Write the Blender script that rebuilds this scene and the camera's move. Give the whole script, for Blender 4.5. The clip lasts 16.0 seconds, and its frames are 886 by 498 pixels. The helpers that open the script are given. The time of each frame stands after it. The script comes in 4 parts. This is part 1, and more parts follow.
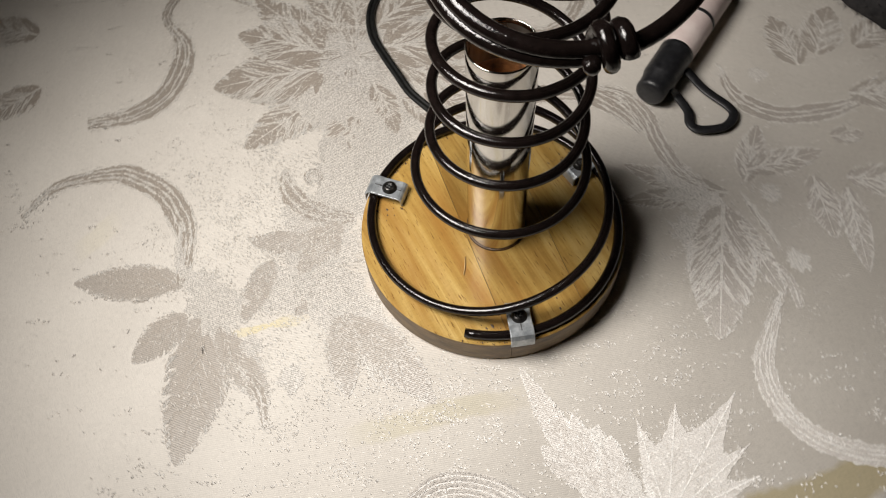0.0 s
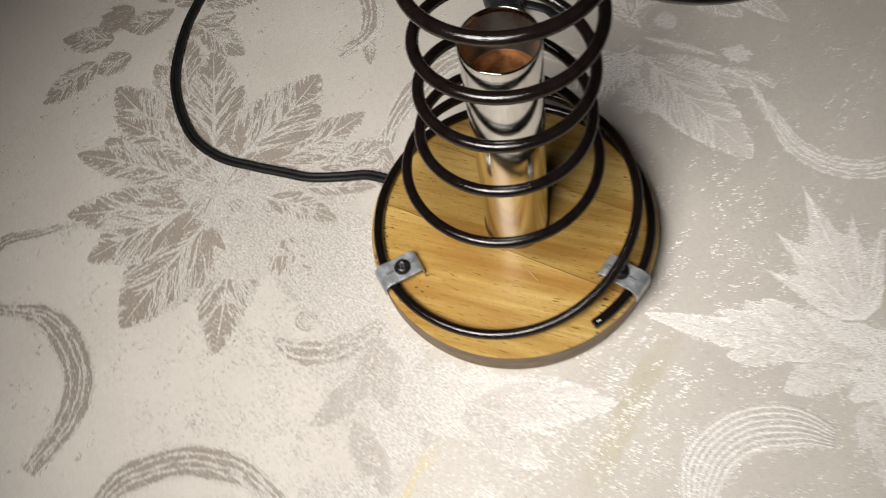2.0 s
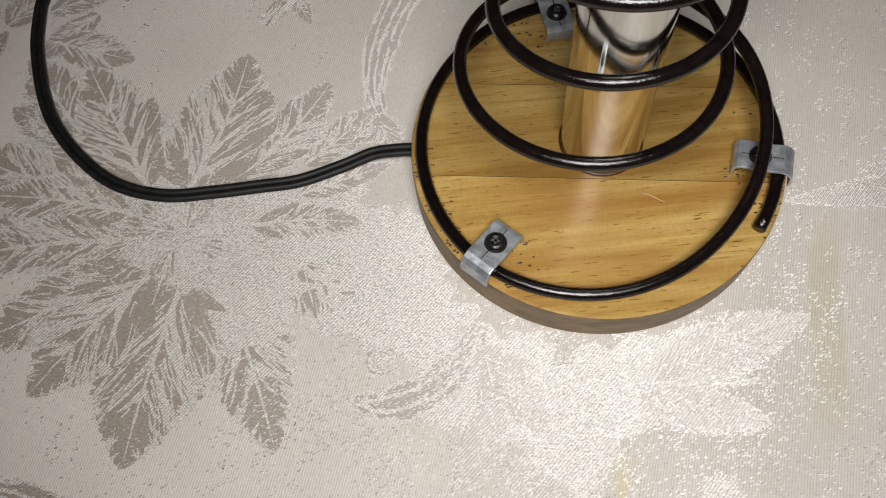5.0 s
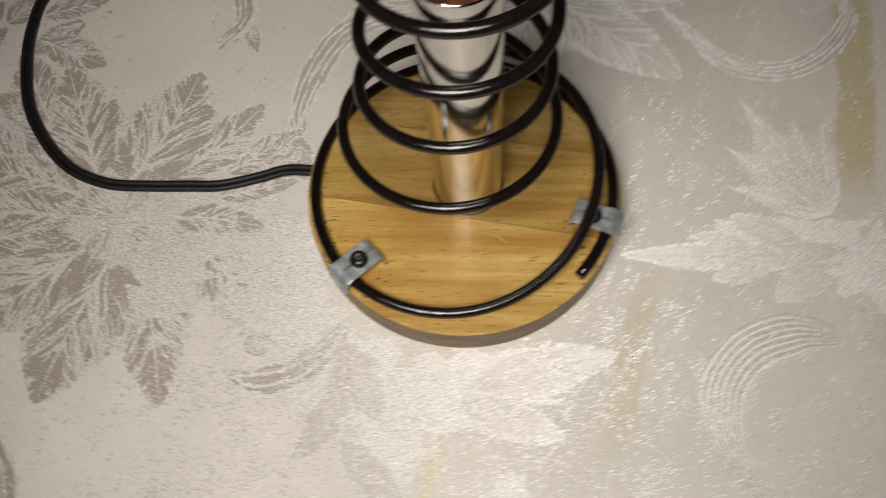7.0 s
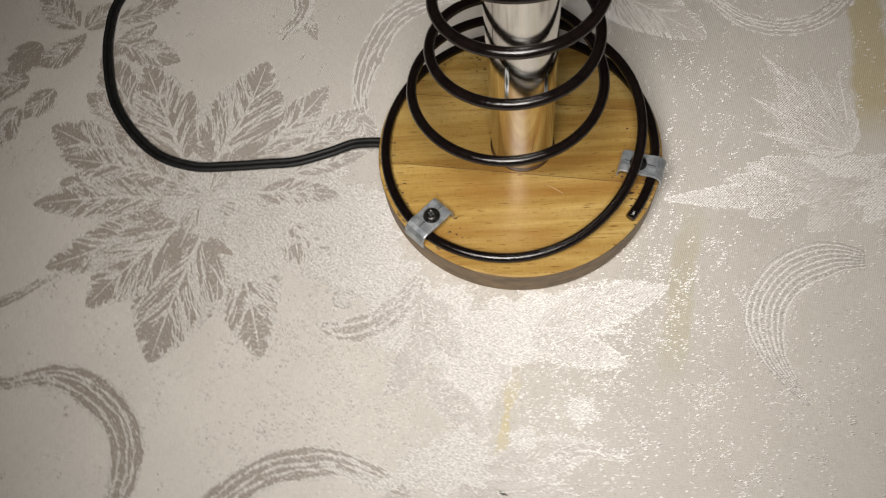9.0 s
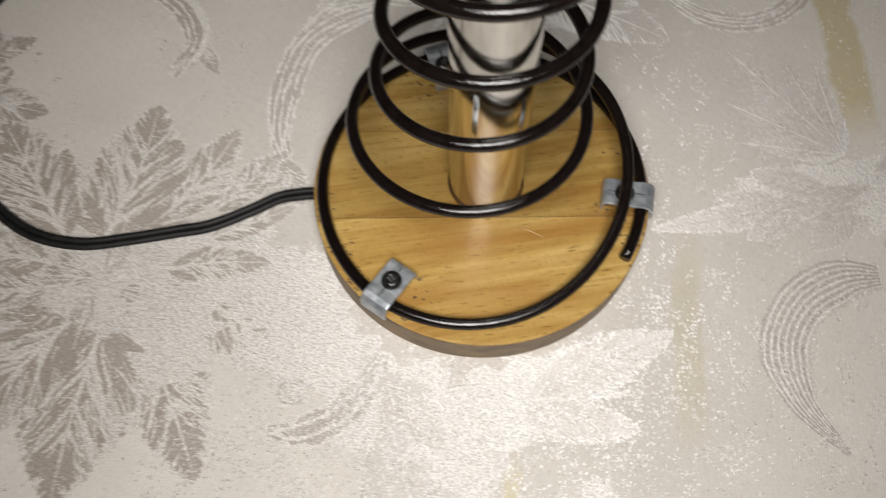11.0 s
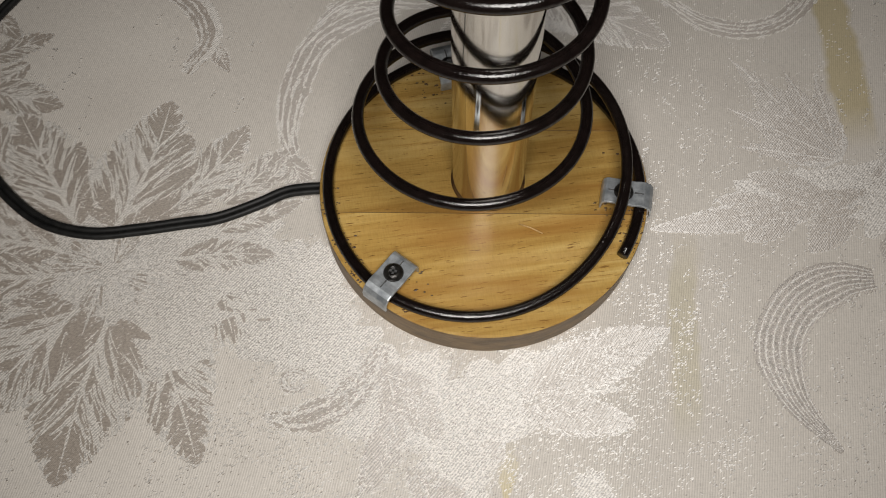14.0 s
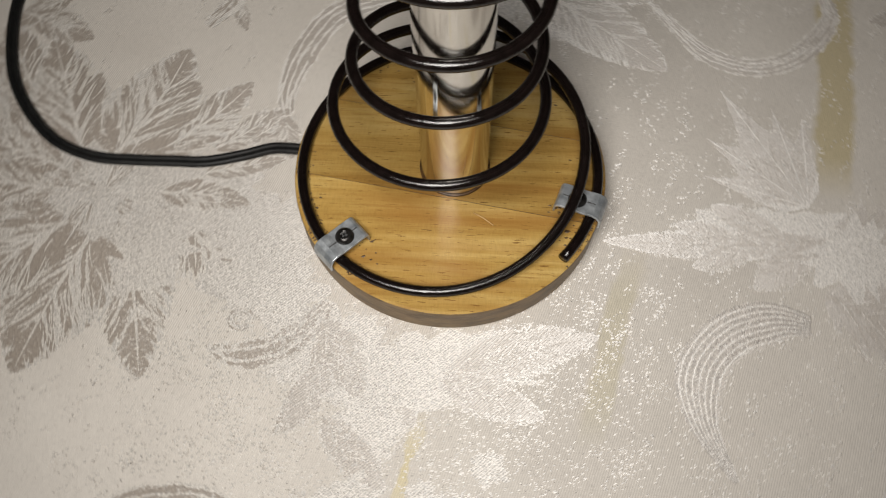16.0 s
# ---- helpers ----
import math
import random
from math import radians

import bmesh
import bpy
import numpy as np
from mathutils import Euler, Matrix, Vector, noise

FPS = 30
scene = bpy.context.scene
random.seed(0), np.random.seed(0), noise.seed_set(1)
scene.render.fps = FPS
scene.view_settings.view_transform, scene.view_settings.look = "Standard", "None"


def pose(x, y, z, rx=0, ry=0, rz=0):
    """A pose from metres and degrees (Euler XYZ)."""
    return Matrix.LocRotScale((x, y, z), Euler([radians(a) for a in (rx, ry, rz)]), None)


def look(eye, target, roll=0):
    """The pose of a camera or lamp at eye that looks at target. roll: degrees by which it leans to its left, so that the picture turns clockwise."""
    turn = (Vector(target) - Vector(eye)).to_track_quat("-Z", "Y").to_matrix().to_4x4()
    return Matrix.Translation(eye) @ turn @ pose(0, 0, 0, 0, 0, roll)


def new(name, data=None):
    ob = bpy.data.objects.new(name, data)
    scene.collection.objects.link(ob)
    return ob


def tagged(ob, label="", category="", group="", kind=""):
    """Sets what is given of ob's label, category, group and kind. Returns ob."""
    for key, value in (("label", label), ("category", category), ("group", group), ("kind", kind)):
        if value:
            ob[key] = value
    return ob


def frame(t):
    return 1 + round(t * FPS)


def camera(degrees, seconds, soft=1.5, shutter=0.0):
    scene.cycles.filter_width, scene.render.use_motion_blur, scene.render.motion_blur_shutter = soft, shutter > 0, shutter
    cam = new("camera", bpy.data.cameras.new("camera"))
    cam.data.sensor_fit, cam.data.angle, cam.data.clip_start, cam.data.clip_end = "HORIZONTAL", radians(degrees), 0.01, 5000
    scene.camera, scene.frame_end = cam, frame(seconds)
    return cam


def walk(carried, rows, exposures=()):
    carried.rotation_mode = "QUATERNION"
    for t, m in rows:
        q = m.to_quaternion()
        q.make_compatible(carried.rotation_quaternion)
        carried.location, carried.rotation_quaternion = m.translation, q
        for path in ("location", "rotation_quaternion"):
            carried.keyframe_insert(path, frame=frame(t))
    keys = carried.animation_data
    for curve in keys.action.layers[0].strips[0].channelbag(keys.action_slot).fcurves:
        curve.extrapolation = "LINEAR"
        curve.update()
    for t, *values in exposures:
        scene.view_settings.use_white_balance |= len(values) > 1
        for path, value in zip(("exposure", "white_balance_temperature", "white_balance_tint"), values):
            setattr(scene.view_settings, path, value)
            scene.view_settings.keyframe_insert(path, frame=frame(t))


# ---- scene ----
cam = camera(57.94, 16.0, soft=1.0, shutter=0.5)
PATH = [
    (0.0, 0.2061, -0.1219, 0.4094, 29.77, 2.23, 62.49),
    (0.25, 0.2007, -0.1326, 0.4134, 29.54, 3.04, 57.61),
    (0.5, 0.1822, -0.1367, 0.3932, 28.69, 3.18, 52.87),
    (0.75, 0.1621, -0.1328, 0.3807, 26.78, 2.86, 49.14),
    (1.0, 0.1331, -0.1326, 0.3845, 26.41, 4.03, 43.59),
    (1.25, 0.1048, -0.1586, 0.3909, 27.02, 2.90, 34.55),
    (1.5, 0.0741, -0.2055, 0.4199, 27.68, 3.59, 24.33),
    (1.75, 0.0793, -0.2009, 0.4167, 26.05, 4.44, 21.06),
    (2.0, 0.0632, -0.1817, 0.3937, 25.30, 6.57, 17.24),
    (2.25, 0.0359, -0.1771, 0.3814, 24.72, 4.96, 15.55),
    (2.5, 0.0093, -0.1765, 0.3655, 24.17, 4.93, 10.24),
    (2.75, -0.0267, -0.1892, 0.3517, 23.58, 4.24, 4.56),
    (3.0, -0.0733, -0.2104, 0.3453, 22.75, 3.26, 0.75),
    (3.25, -0.0738, -0.1953, 0.3347, 23.24, 4.07, -1.11),
    (3.5, -0.0669, -0.1860, 0.3223, 23.45, 3.95, -2.03),
    (3.7, -0.0582, -0.1776, 0.3146, 23.50, 3.49, -2.78),
    (5.8, -0.0818, -0.1541, 0.2997, 24.34, 2.89, -5.87),
    (6.0, -0.0864, -0.1452, 0.3059, 24.34, 3.06, -5.83),
    (6.25, -0.0769, -0.1521, 0.3126, 24.09, 3.32, -4.97),
    (6.5, -0.0632, -0.1676, 0.3163, 23.45, 2.88, -2.84),
    (6.75, -0.0308, -0.1801, 0.3430, 23.82, 2.69, -0.53),
    (7.0, 0.0096, -0.1848, 0.3570, 24.28, 2.11, 2.15),
    (7.25, 0.0401, -0.1851, 0.3682, 25.26, 0.21, 6.13),
    (7.5, 0.0620, -0.1849, 0.3734, 26.11, -0.72, 9.32),
    (7.75, 0.0688, -0.1932, 0.3776, 25.53, -1.76, 11.99),
    (8.0, 0.0533, -0.2106, 0.3628, 24.02, 0.10, 12.21),
    (8.25, 0.0365, -0.2198, 0.3677, 23.84, 1.20, 10.24),
    (8.5, 0.0229, -0.2304, 0.3780, 23.73, 2.71, 7.11),
    (8.7, 0.0045, -0.2288, 0.3884, 23.96, 3.61, 3.03),
    (10.8, -0.0523, -0.1645, 0.3461, 24.15, 0.04, -8.68),
    (11.0, -0.0463, -0.1668, 0.3350, 24.01, -0.28, -9.29),
    (11.2, -0.0384, -0.1677, 0.3269, 23.86, -0.66, -9.93),
    (11.5, -0.0440, -0.1654, 0.3285, 24.17, -0.70, -9.96),
    (12.0, -0.0536, -0.1664, 0.3292, 24.61, -0.25, -9.76),
    (12.5, -0.0538, -0.1666, 0.3287, 24.83, -0.32, -9.62),
    (13.0, -0.0480, -0.1687, 0.3297, 24.61, -0.45, -9.33),
    (13.5, -0.0403, -0.1708, 0.3334, 24.92, -0.52, -8.91),
    (14.0, -0.0454, -0.1777, 0.3384, 24.97, -0.21, -8.16),
    (14.5, -0.0457, -0.1813, 0.3462, 25.90, 0.17, -7.69),
    (15.0, -0.0431, -0.1844, 0.3538, 26.31, 0.21, -7.62),
    (15.5, -0.0320, -0.1896, 0.3544, 25.90, -0.08, -6.86),
    (15.75, -0.0091, -0.1966, 0.3557, 24.92, 0.38, -3.69),
    (16.0, 0.0059, -0.1965, 0.3546, 24.65, -0.10, 2.91),
]
walk(cam, [(t, pose(x, y, z, rx, ry, rz)) for t, x, y, z, rx, ry, rz in PATH],
     exposures=[(0.0, 0.48, 6530, 10), (0.5, 0.52, 6460, 10), (1.0, 0.35, 6460, 10), (1.5, 0.34, 6460, 10), (2.0, 0.46, 6460, 10), (2.5, 0.37, 6440, 10), (3.0, 0.24, 6270, 10), (3.5, 0.15, 6220, 10), (6.0, 0.08, 6360, 10), (6.5, 0.0, 6450, 10), (7.0, 0.1, 6600, 10), (7.5, 0.35, 6520, 10), (8.0, 0.25, 6480, 10), (8.5, 0.16, 6500, 10), (11.0, 0.22, 6320, 10), (11.5, 0.03, 6340, 10), (12.0, -0.02, 6360, 10), (13.0, -0.03, 6380, 10), (14.0, -0.08, 6430, 10), (15.0, -0.1, 6450, 10), (15.5, -0.06, 6480, 10), (16.0, 0.08, 6500, 10)])

# ---- light: a small white LED torch held over the table, in a dark room ----
world = bpy.data.worlds.new("dark_room")
scene.world = world
world.use_nodes = True
world.node_tree.nodes["Background"].inputs[0].default_value = (0.9, 0.85, 0.8, 1)
world.node_tree.nodes["Background"].inputs[1].default_value = 0.02
led = new("torch_light", bpy.data.lights.new("torch_light", "SPOT"))
led.data.energy = 16.0
led.data.color = (1.0, 0.955, 0.905)
led.data.shadow_soft_size = 0.14
led.data.spot_size, led.data.spot_blend = radians(80), 1.0
led.matrix_world = look((-0.070, -0.280, 0.520), (-0.004, 0.008, 0.0))


# ---- materials ----
def material(name):
    m = bpy.data.materials.new(name)
    m.use_nodes = True
    return m, m.node_tree.nodes, m.node_tree.links, m.node_tree.nodes["Principled BSDF"]


def mapped(nodes, links, scale=(1, 1, 1), turn=0.0, coords="Object"):
    tc, mp = nodes.new("ShaderNodeTexCoord"), nodes.new("ShaderNodeMapping")
    mp.inputs["Scale"].default_value = scale
    mp.inputs["Rotation"].default_value = (0, 0, turn)
    links.new(tc.outputs[coords], mp.inputs["Vector"])
    return mp.outputs["Vector"]


def noise_tex(nodes, links, vec, scale, detail=4.0, rough=0.55):
    n = nodes.new("ShaderNodeTexNoise")
    n.inputs["Scale"].default_value, n.inputs["Detail"].default_value, n.inputs["Roughness"].default_value = scale, detail, rough
    links.new(vec, n.inputs["Vector"])
    return n.outputs["Fac"]


def ramp(nodes, links, fac, stops):
    r = nodes.new("ShaderNodeValToRGB")
    while len(r.color_ramp.elements) < len(stops):
        r.color_ramp.elements.new(0.5)
    for e, (p, c) in zip(r.color_ramp.elements, stops):
        e.position, e.color = p, (*c, 1)
    links.new(fac, r.inputs[0])
    return r.outputs[0]


def mix(nodes, links, fac, a, b, mode="MIX"):
    m = nodes.new("ShaderNodeMix")
    m.data_type, m.blend_type = "RGBA", mode
    for sock, val in ((m.inputs[0], fac), (m.inputs[6], a), (m.inputs[7], b)):
        if isinstance(val, (int, float)):
            sock.default_value = val
        elif isinstance(val, tuple):
            sock.default_value = (*val, 1)
        else:
            links.new(val, sock)
    return m.outputs[2]


def bump(nodes, links, bsdf, height, strength, distance):
    b = nodes.new("ShaderNodeBump")
    b.inputs["Strength"].default_value, b.inputs["Distance"].default_value = strength, distance
    links.new(height, b.inputs["Height"])
    links.new(b.outputs[0], bsdf.inputs["Normal"])


def math_node(n, l, op, a, b=None, clamp=False):
    m = n.new("ShaderNodeMath")
    m.operation, m.use_clamp = op, clamp
    for s, v in zip(m.inputs, (a, b)):
        if v is None:
            continue
        if isinstance(v, (int, float)):
            s.default_value = v
        else:
            l.new(v, s)
    return m.outputs[0]


def wave(n, l, vec, scale, direction="X", distortion=0.0):
    w = n.new("ShaderNodeTexWave")
    w.bands_direction = direction
    w.inputs["Scale"].default_value, w.inputs["Distortion"].default_value = scale, distortion
    w.inputs["Detail"].default_value = 1.0
    l.new(vec, w.inputs["Vector"])
    return w.outputs["Fac"]


def stain_band(n, l, x, y, slope, x0, half, y0, y1, ragged):
    """A soft band of old stain that runs along y near x0, from y0 to y1."""
    d = math_node(n, l, "ABSOLUTE", math_node(n, l, "SUBTRACT", math_node(n, l, "SUBTRACT", x, math_node(n, l, "MULTIPLY", y, slope)), x0))
    d = math_node(n, l, "ADD", d, ragged)
    across = math_node(n, l, "MULTIPLY", math_node(n, l, "SUBTRACT", half, d), 1.0 / (0.35 * half), clamp=True)
    a = math_node(n, l, "MULTIPLY", math_node(n, l, "SUBTRACT", y, y0), 40.0, clamp=True)
    b = math_node(n, l, "MULTIPLY", math_node(n, l, "SUBTRACT", y1, y), 40.0, clamp=True)
    return math_node(n, l, "MULTIPLY", across, math_node(n, l, "MULTIPLY", a, b))


def satin(name, low, high, gloss, rough, lean, thread_scale, thread_turn, relief, tangent=(1, 0, 0), stains=False, glitter=0.0, islands=False, twilled=0.12):
    """Woven satin: a matt yarn colour and, over it, the stretched sheen of floats that lie along the tangent and slope a little."""
    m, n, l, b = material(name)
    out = n["Material Output"]
    v = mapped(n, l)
    fine = noise_tex(n, l, v, 900.0, 2.0)
    col = ramp(n, l, noise_tex(n, l, v, 14.0, 5.0), [(0.3, low), (0.7, high)])
    col = mix(n, l, math_node(n, l, "MULTIPLY", fine, 0.35), col, tuple(0.72 * c for c in low))
    if stains:
        sep = n.new("ShaderNodeSeparateXYZ")
        l.new(v, sep.inputs[0])
        x, y = sep.outputs[0], sep.outputs[1]
        rag = math_node(n, l, "MULTIPLY", math_node(n, l, "SUBTRACT", noise_tex(n, l, v, 60.0, 5.0), 0.5), 0.012)
        for slope, x0, half, y0, y1, strength, tint in ((0.15, 0.1930, 0.0115, 0.003, 0.19, 0.85, (0.46, 0.39, 0.23)),
                                                         (0.25, 0.0985, 0.0070, -0.129, -0.031, 0.42, (0.48, 0.45, 0.31)),
                                                         (0.26, 0.0234, 0.0032, -0.168, -0.112, 0.55, (0.60, 0.50, 0.20)),
                                                         (0.3, 0.1020, 0.008, -0.124, -0.016, 0.18, (0.56, 0.48, 0.32)),
                                                         (-0.35, -0.19, 0.009, -0.225, -0.19, 0.3, (0.58, 0.52, 0.28)),
                                                         (0.1, 0.33, 0.012, -0.2, 0.3, 0.4, (0.52, 0.44, 0.28))):
            band = stain_band(n, l, x, y, slope, x0, half, y0, y1, rag)
            col = mix(n, l, math_node(n, l, "MULTIPLY", band, strength), col, tint)
        spots = ramp(n, l, noise_tex(n, l, v, 130.0, 3.0, 0.7), [(0.69, (0, 0, 0)), (0.78, (1, 1, 1))])
        col = mix(n, l, math_node(n, l, "MULTIPLY", spots, 0.25), col, (0.40, 0.35, 0.28))
    if stains:
        warp = noise_tex(n, l, mapped(n, l, (1700, 220, 1)), 1.0, 3.0, 0.6)
        weft = noise_tex(n, l, mapped(n, l, (260, 1900, 1)), 1.0, 3.0, 0.6)
        weave = math_node(n, l, "MULTIPLY", math_node(n, l, "ADD", warp, weft), 0.5)
        col = mix(n, l, 0.4, col, ramp(n, l, weave, [(0.36, (0.62, 0.62, 0.62)), (0.5, (1, 1, 1)), (0.64, (1.15, 1.15, 1.15))]), "MULTIPLY")
        slub = ramp(n, l, noise_tex(n, l, mapped(n, l, (420, 130, 1)), 1.0, 3.0, 0.65), [(0.66, (0, 0, 0)), (0.72, (1, 1, 1))])
        col = mix(n, l, math_node(n, l, "MULTIPLY", slub, 0.35), col, (0.40, 0.36, 0.30))
        fine = math_node(n, l, "ADD", fine, weave)
    # glints on the threads and shade in their gaps, put into the colour
    if glitter:
        gv = mapped(n, l, (700, 1300, 400), thread_turn)
        knots = noise_tex(n, l, gv, 1.0, 2.0, 0.5)
        twill = wave(n, l, mapped(n, l, (1, 1, 1), 0.84), 285.0, "X", 1.6)
        f = math_node(n, l, "ADD", math_node(n, l, "MULTIPLY", knots, 1.0 - twilled), math_node(n, l, "MULTIPLY", twill, twilled))
        shade = ramp(n, l, f, [(0.36, tuple(0.55 * c for c in low)), (0.47, low), (0.60, tuple(min(0.92, 1.3 * c) for c in high))])
        col = mix(n, l, glitter, col, shade)
    if islands:
        geo = n.new("ShaderNodeNewGeometry")
        tone = ramp(n, l, geo.outputs["Random Per Island"], [(0.0, (0.62, 0.62, 0.62)), (0.6, (1, 1, 1)), (1.0, (1.16, 1.16, 1.16))])
        col = mix(n, l, 1.0, col, tone, "MULTIPLY")
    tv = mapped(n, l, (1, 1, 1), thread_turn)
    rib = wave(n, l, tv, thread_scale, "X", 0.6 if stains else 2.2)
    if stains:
        # shade in the grooves between ribs is put into the colour too
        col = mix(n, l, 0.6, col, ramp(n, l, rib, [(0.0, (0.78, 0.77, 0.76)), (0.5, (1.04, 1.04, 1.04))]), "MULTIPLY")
    height = math_node(n, l, "ADD", math_node(n, l, "MULTIPLY", rib, 2.5 if stains else 0.4), math_node(n, l, "MULTIPLY", fine, 1.4))
    if glitter:
        height = math_node(n, l, "ADD", height, math_node(n, l, "MULTIPLY", f, 2.2 * glitter))
    bp = n.new("ShaderNodeBump")
    bp.inputs["Strength"].default_value, bp.inputs["Distance"].default_value = relief, 0.0006
    l.new(height, bp.inputs["Height"])
    tilt = n.new("ShaderNodeVectorMath")
    tilt.operation = "ADD"
    tilt.inputs[1].default_value = lean
    l.new(bp.outputs[0], tilt.inputs[0])
    nrm = n.new("ShaderNodeVectorMath")
    nrm.operation = "NORMALIZE"
    l.new(tilt.outputs[0], nrm.inputs[0])
    dif, glo, mx = n.new("ShaderNodeBsdfDiffuse"), n.new("ShaderNodeBsdfAnisotropic"), n.new("ShaderNodeMixShader")
    l.new(col, dif.inputs["Color"])
    l.new(bp.outputs[0], dif.inputs["Normal"])
    glo.inputs["Color"].default_value = (0.92, 0.915, 0.90, 1)
    glo.inputs["Roughness"].default_value, glo.inputs["Anisotropy"].default_value = rough, 0.0 if stains else 0.38
    tg = n.new("ShaderNodeCombineXYZ")
    for s, c in zip(tg.inputs, tangent):
        s.default_value = c
    l.new(tg.outputs[0], glo.inputs["Tangent"])
    l.new(nrm.outputs[0], glo.inputs["Normal"])
    mx.inputs[0].default_value = gloss
    l.new(dif.outputs[0], mx.inputs[1])
    l.new(glo.outputs[0], mx.inputs[2])
    l.new(mx.outputs[0], out.inputs["Surface"])
    n.remove(b)
    return m


def wood_material(tone):
    m, n, l, b = material("varnished_pine")
    turn = math.radians(8.6)
    info = n.new("ShaderNodeObjectInfo")
    v = mapped(n, l, (7, 110, 30), turn)
    add = n.new("ShaderNodeVectorMath")
    add.operation = "MULTIPLY_ADD"
    add.inputs[1].default_value = (1, 1, 1)
    l.new(v, add.inputs[0])
    off = n.new("ShaderNodeCombineXYZ")
    l.new(math_node(n, l, "MULTIPLY", info.outputs["Random"], 9.0), off.inputs[0])
    l.new(math_node(n, l, "MULTIPLY", info.outputs["Random"], 5.0), off.inputs[1])
    l.new(off.outputs[0], add.inputs[2])
    v = add.outputs[0]
    grain = noise_tex(n, l, v, 1.0, 8.0, 0.68)
    col = ramp(n, l, grain, [(0.33, (0.27, 0.150, 0.032)), (0.5, (0.46, 0.305, 0.085)), (0.66, (0.62, 0.455, 0.165))])
    # short dark pores along the grain
    pv = mapped(n, l, (130, 1300, 100), turn)
    pores = ramp(n, l, noise_tex(n, l, pv, 1.0, 2.0, 0.5), [(0.635, (0, 0, 0)), (0.68, (1, 1, 1))])
    col = mix(n, l, math_node(n, l, "MULTIPLY", pores, 0.9), col, (0.085, 0.036, 0.010))
    lines = ramp(n, l, noise_tex(n, l, mapped(n, l, (16, 620, 60), turn), 1.0, 3.0, 0.6), [(0.60, (0, 0, 0)), (0.68, (1, 1, 1))])
    col = mix(n, l, math_node(n, l, "MULTIPLY", lines, 0.42), col, (0.22, 0.105, 0.022))
    hair = noise_tex(n, l, mapped(n, l, (40, 1500, 60), turn), 1.0, 4.0, 0.7)
    col = mix(n, l, math_node(n, l, "MULTIPLY", hair, 0.45), col, (0.27, 0.145, 0.035))
    # sanding marks across the grain and a fine fleck
    sand = noise_tex(n, l, mapped(n, l, (1500, 260, 60), turn), 1.0, 3.0, 0.7)
    col = mix(n, l, 0.28, col, ramp(n, l, sand, [(0.36, (0.70, 0.70, 0.70)), (0.5, (1, 1, 1)), (0.64, (1.22, 1.22, 1.22))]), "MULTIPLY")
    # broad ring bands
    rv = mapped(n, l, (3, 34, 10), turn)
    rings = ramp(n, l, noise_tex(n, l, rv, 1.0, 2.0), [(0.55, (0, 0, 0)), (0.62, (1, 1, 1)), (0.68, (0, 0, 0))])
    col = mix(n, l, math_node(n, l, "MULTIPLY", rings, 0.6), col, (0.27, 0.125, 0.025))
    blot = noise_tex(n, l, mapped(n, l), 55.0, 4.0)
    col = mix(n, l, math_node(n, l, "MULTIPLY", blot, 0.3), col, (0.33, 0.16, 0.045))
    hue = n.new("ShaderNodeHueSaturation")
    hue.inputs["Value"].default_value = tone
    l.new(col, hue.inputs["Color"])
    l.new(hue.outputs[0], b.inputs["Base Color"])
    b.inputs["Roughness"].default_value = 0.30
    b.inputs["Specular IOR Level"].default_value = 0.30
    bump(n, l, b, grain, 0.08, 0.0004)
    return m


def mottled(name, a, b_, rough, metal, scale, relief=0.1, rough_var=0.15, stretch=(1, 1, 1), spec=0.5):
    """Two colours mixed by noise, with uneven gloss and fine relief."""
    m, n, l, b = material(name)
    v = mapped(n, l, stretch)
    f = noise_tex(n, l, v, scale, 6.0, 0.65)
    l.new(ramp(n, l, f, [(0.35, a), (0.65, b_)]), b.inputs["Base Color"])
    l.new(math_node(n, l, "ADD", math_node(n, l, "MULTIPLY", f, rough_var), rough - 0.5 * rough_var), b.inputs["Roughness"])
    b.inputs["Metallic"].default_value = metal
    bump(n, l, b, noise_tex(n, l, v, scale * 4, 3.0), relief, 0.0005)
    b.inputs["Specular IOR Level"].default_value = spec
    return m


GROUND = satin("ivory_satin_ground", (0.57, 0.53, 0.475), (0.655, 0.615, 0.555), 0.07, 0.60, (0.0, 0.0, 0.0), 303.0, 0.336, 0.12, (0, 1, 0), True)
MOTIF = satin("taupe_satin_motif", (0.315, 0.270, 0.225), (0.405, 0.353, 0.300), 0.19, 0.56, (-0.19, -0.40, 0.0), 470.0, 0.75, 0.22, (1, 0, 0), glitter=0.30, twilled=0.06)
SILVER = satin("silver_thread_motif", (0.49, 0.455, 0.41), (0.64, 0.605, 0.555), 0.21, 0.56, (-0.19, -0.40, 0.0), 600.0, 0.45, 0.25, (1, 0, 0), glitter=0.75, twilled=0.20)
THREAD = satin("ivory_float_threads", (0.65, 0.615, 0.565), (0.77, 0.735, 0.685), 0.25, 0.56, (-0.19, -0.40, 0.0), 900.0, 0.3, 0.1, (1, 0, 0), islands=True)
# the motif's yarn again, with its brighter sheen put into a paler colour
LIT_MOTIF = satin("lit_satin_motif", (0.40, 0.356, 0.310), (0.50, 0.452, 0.400), 0.25, 0.56, (-0.19, -0.40, 0.0), 470.0, 0.75, 0.25, (1, 0, 0), glitter=0.55, twilled=0.36)
VEIN = satin("ivory_vein_yarn", (0.54, 0.505, 0.455), (0.66, 0.625, 0.57), 0.18, 0.56, (-0.19, -0.40, 0.0), 600.0, 0.45, 0.25, (1, 0, 0), glitter=0.6, twilled=0.25)
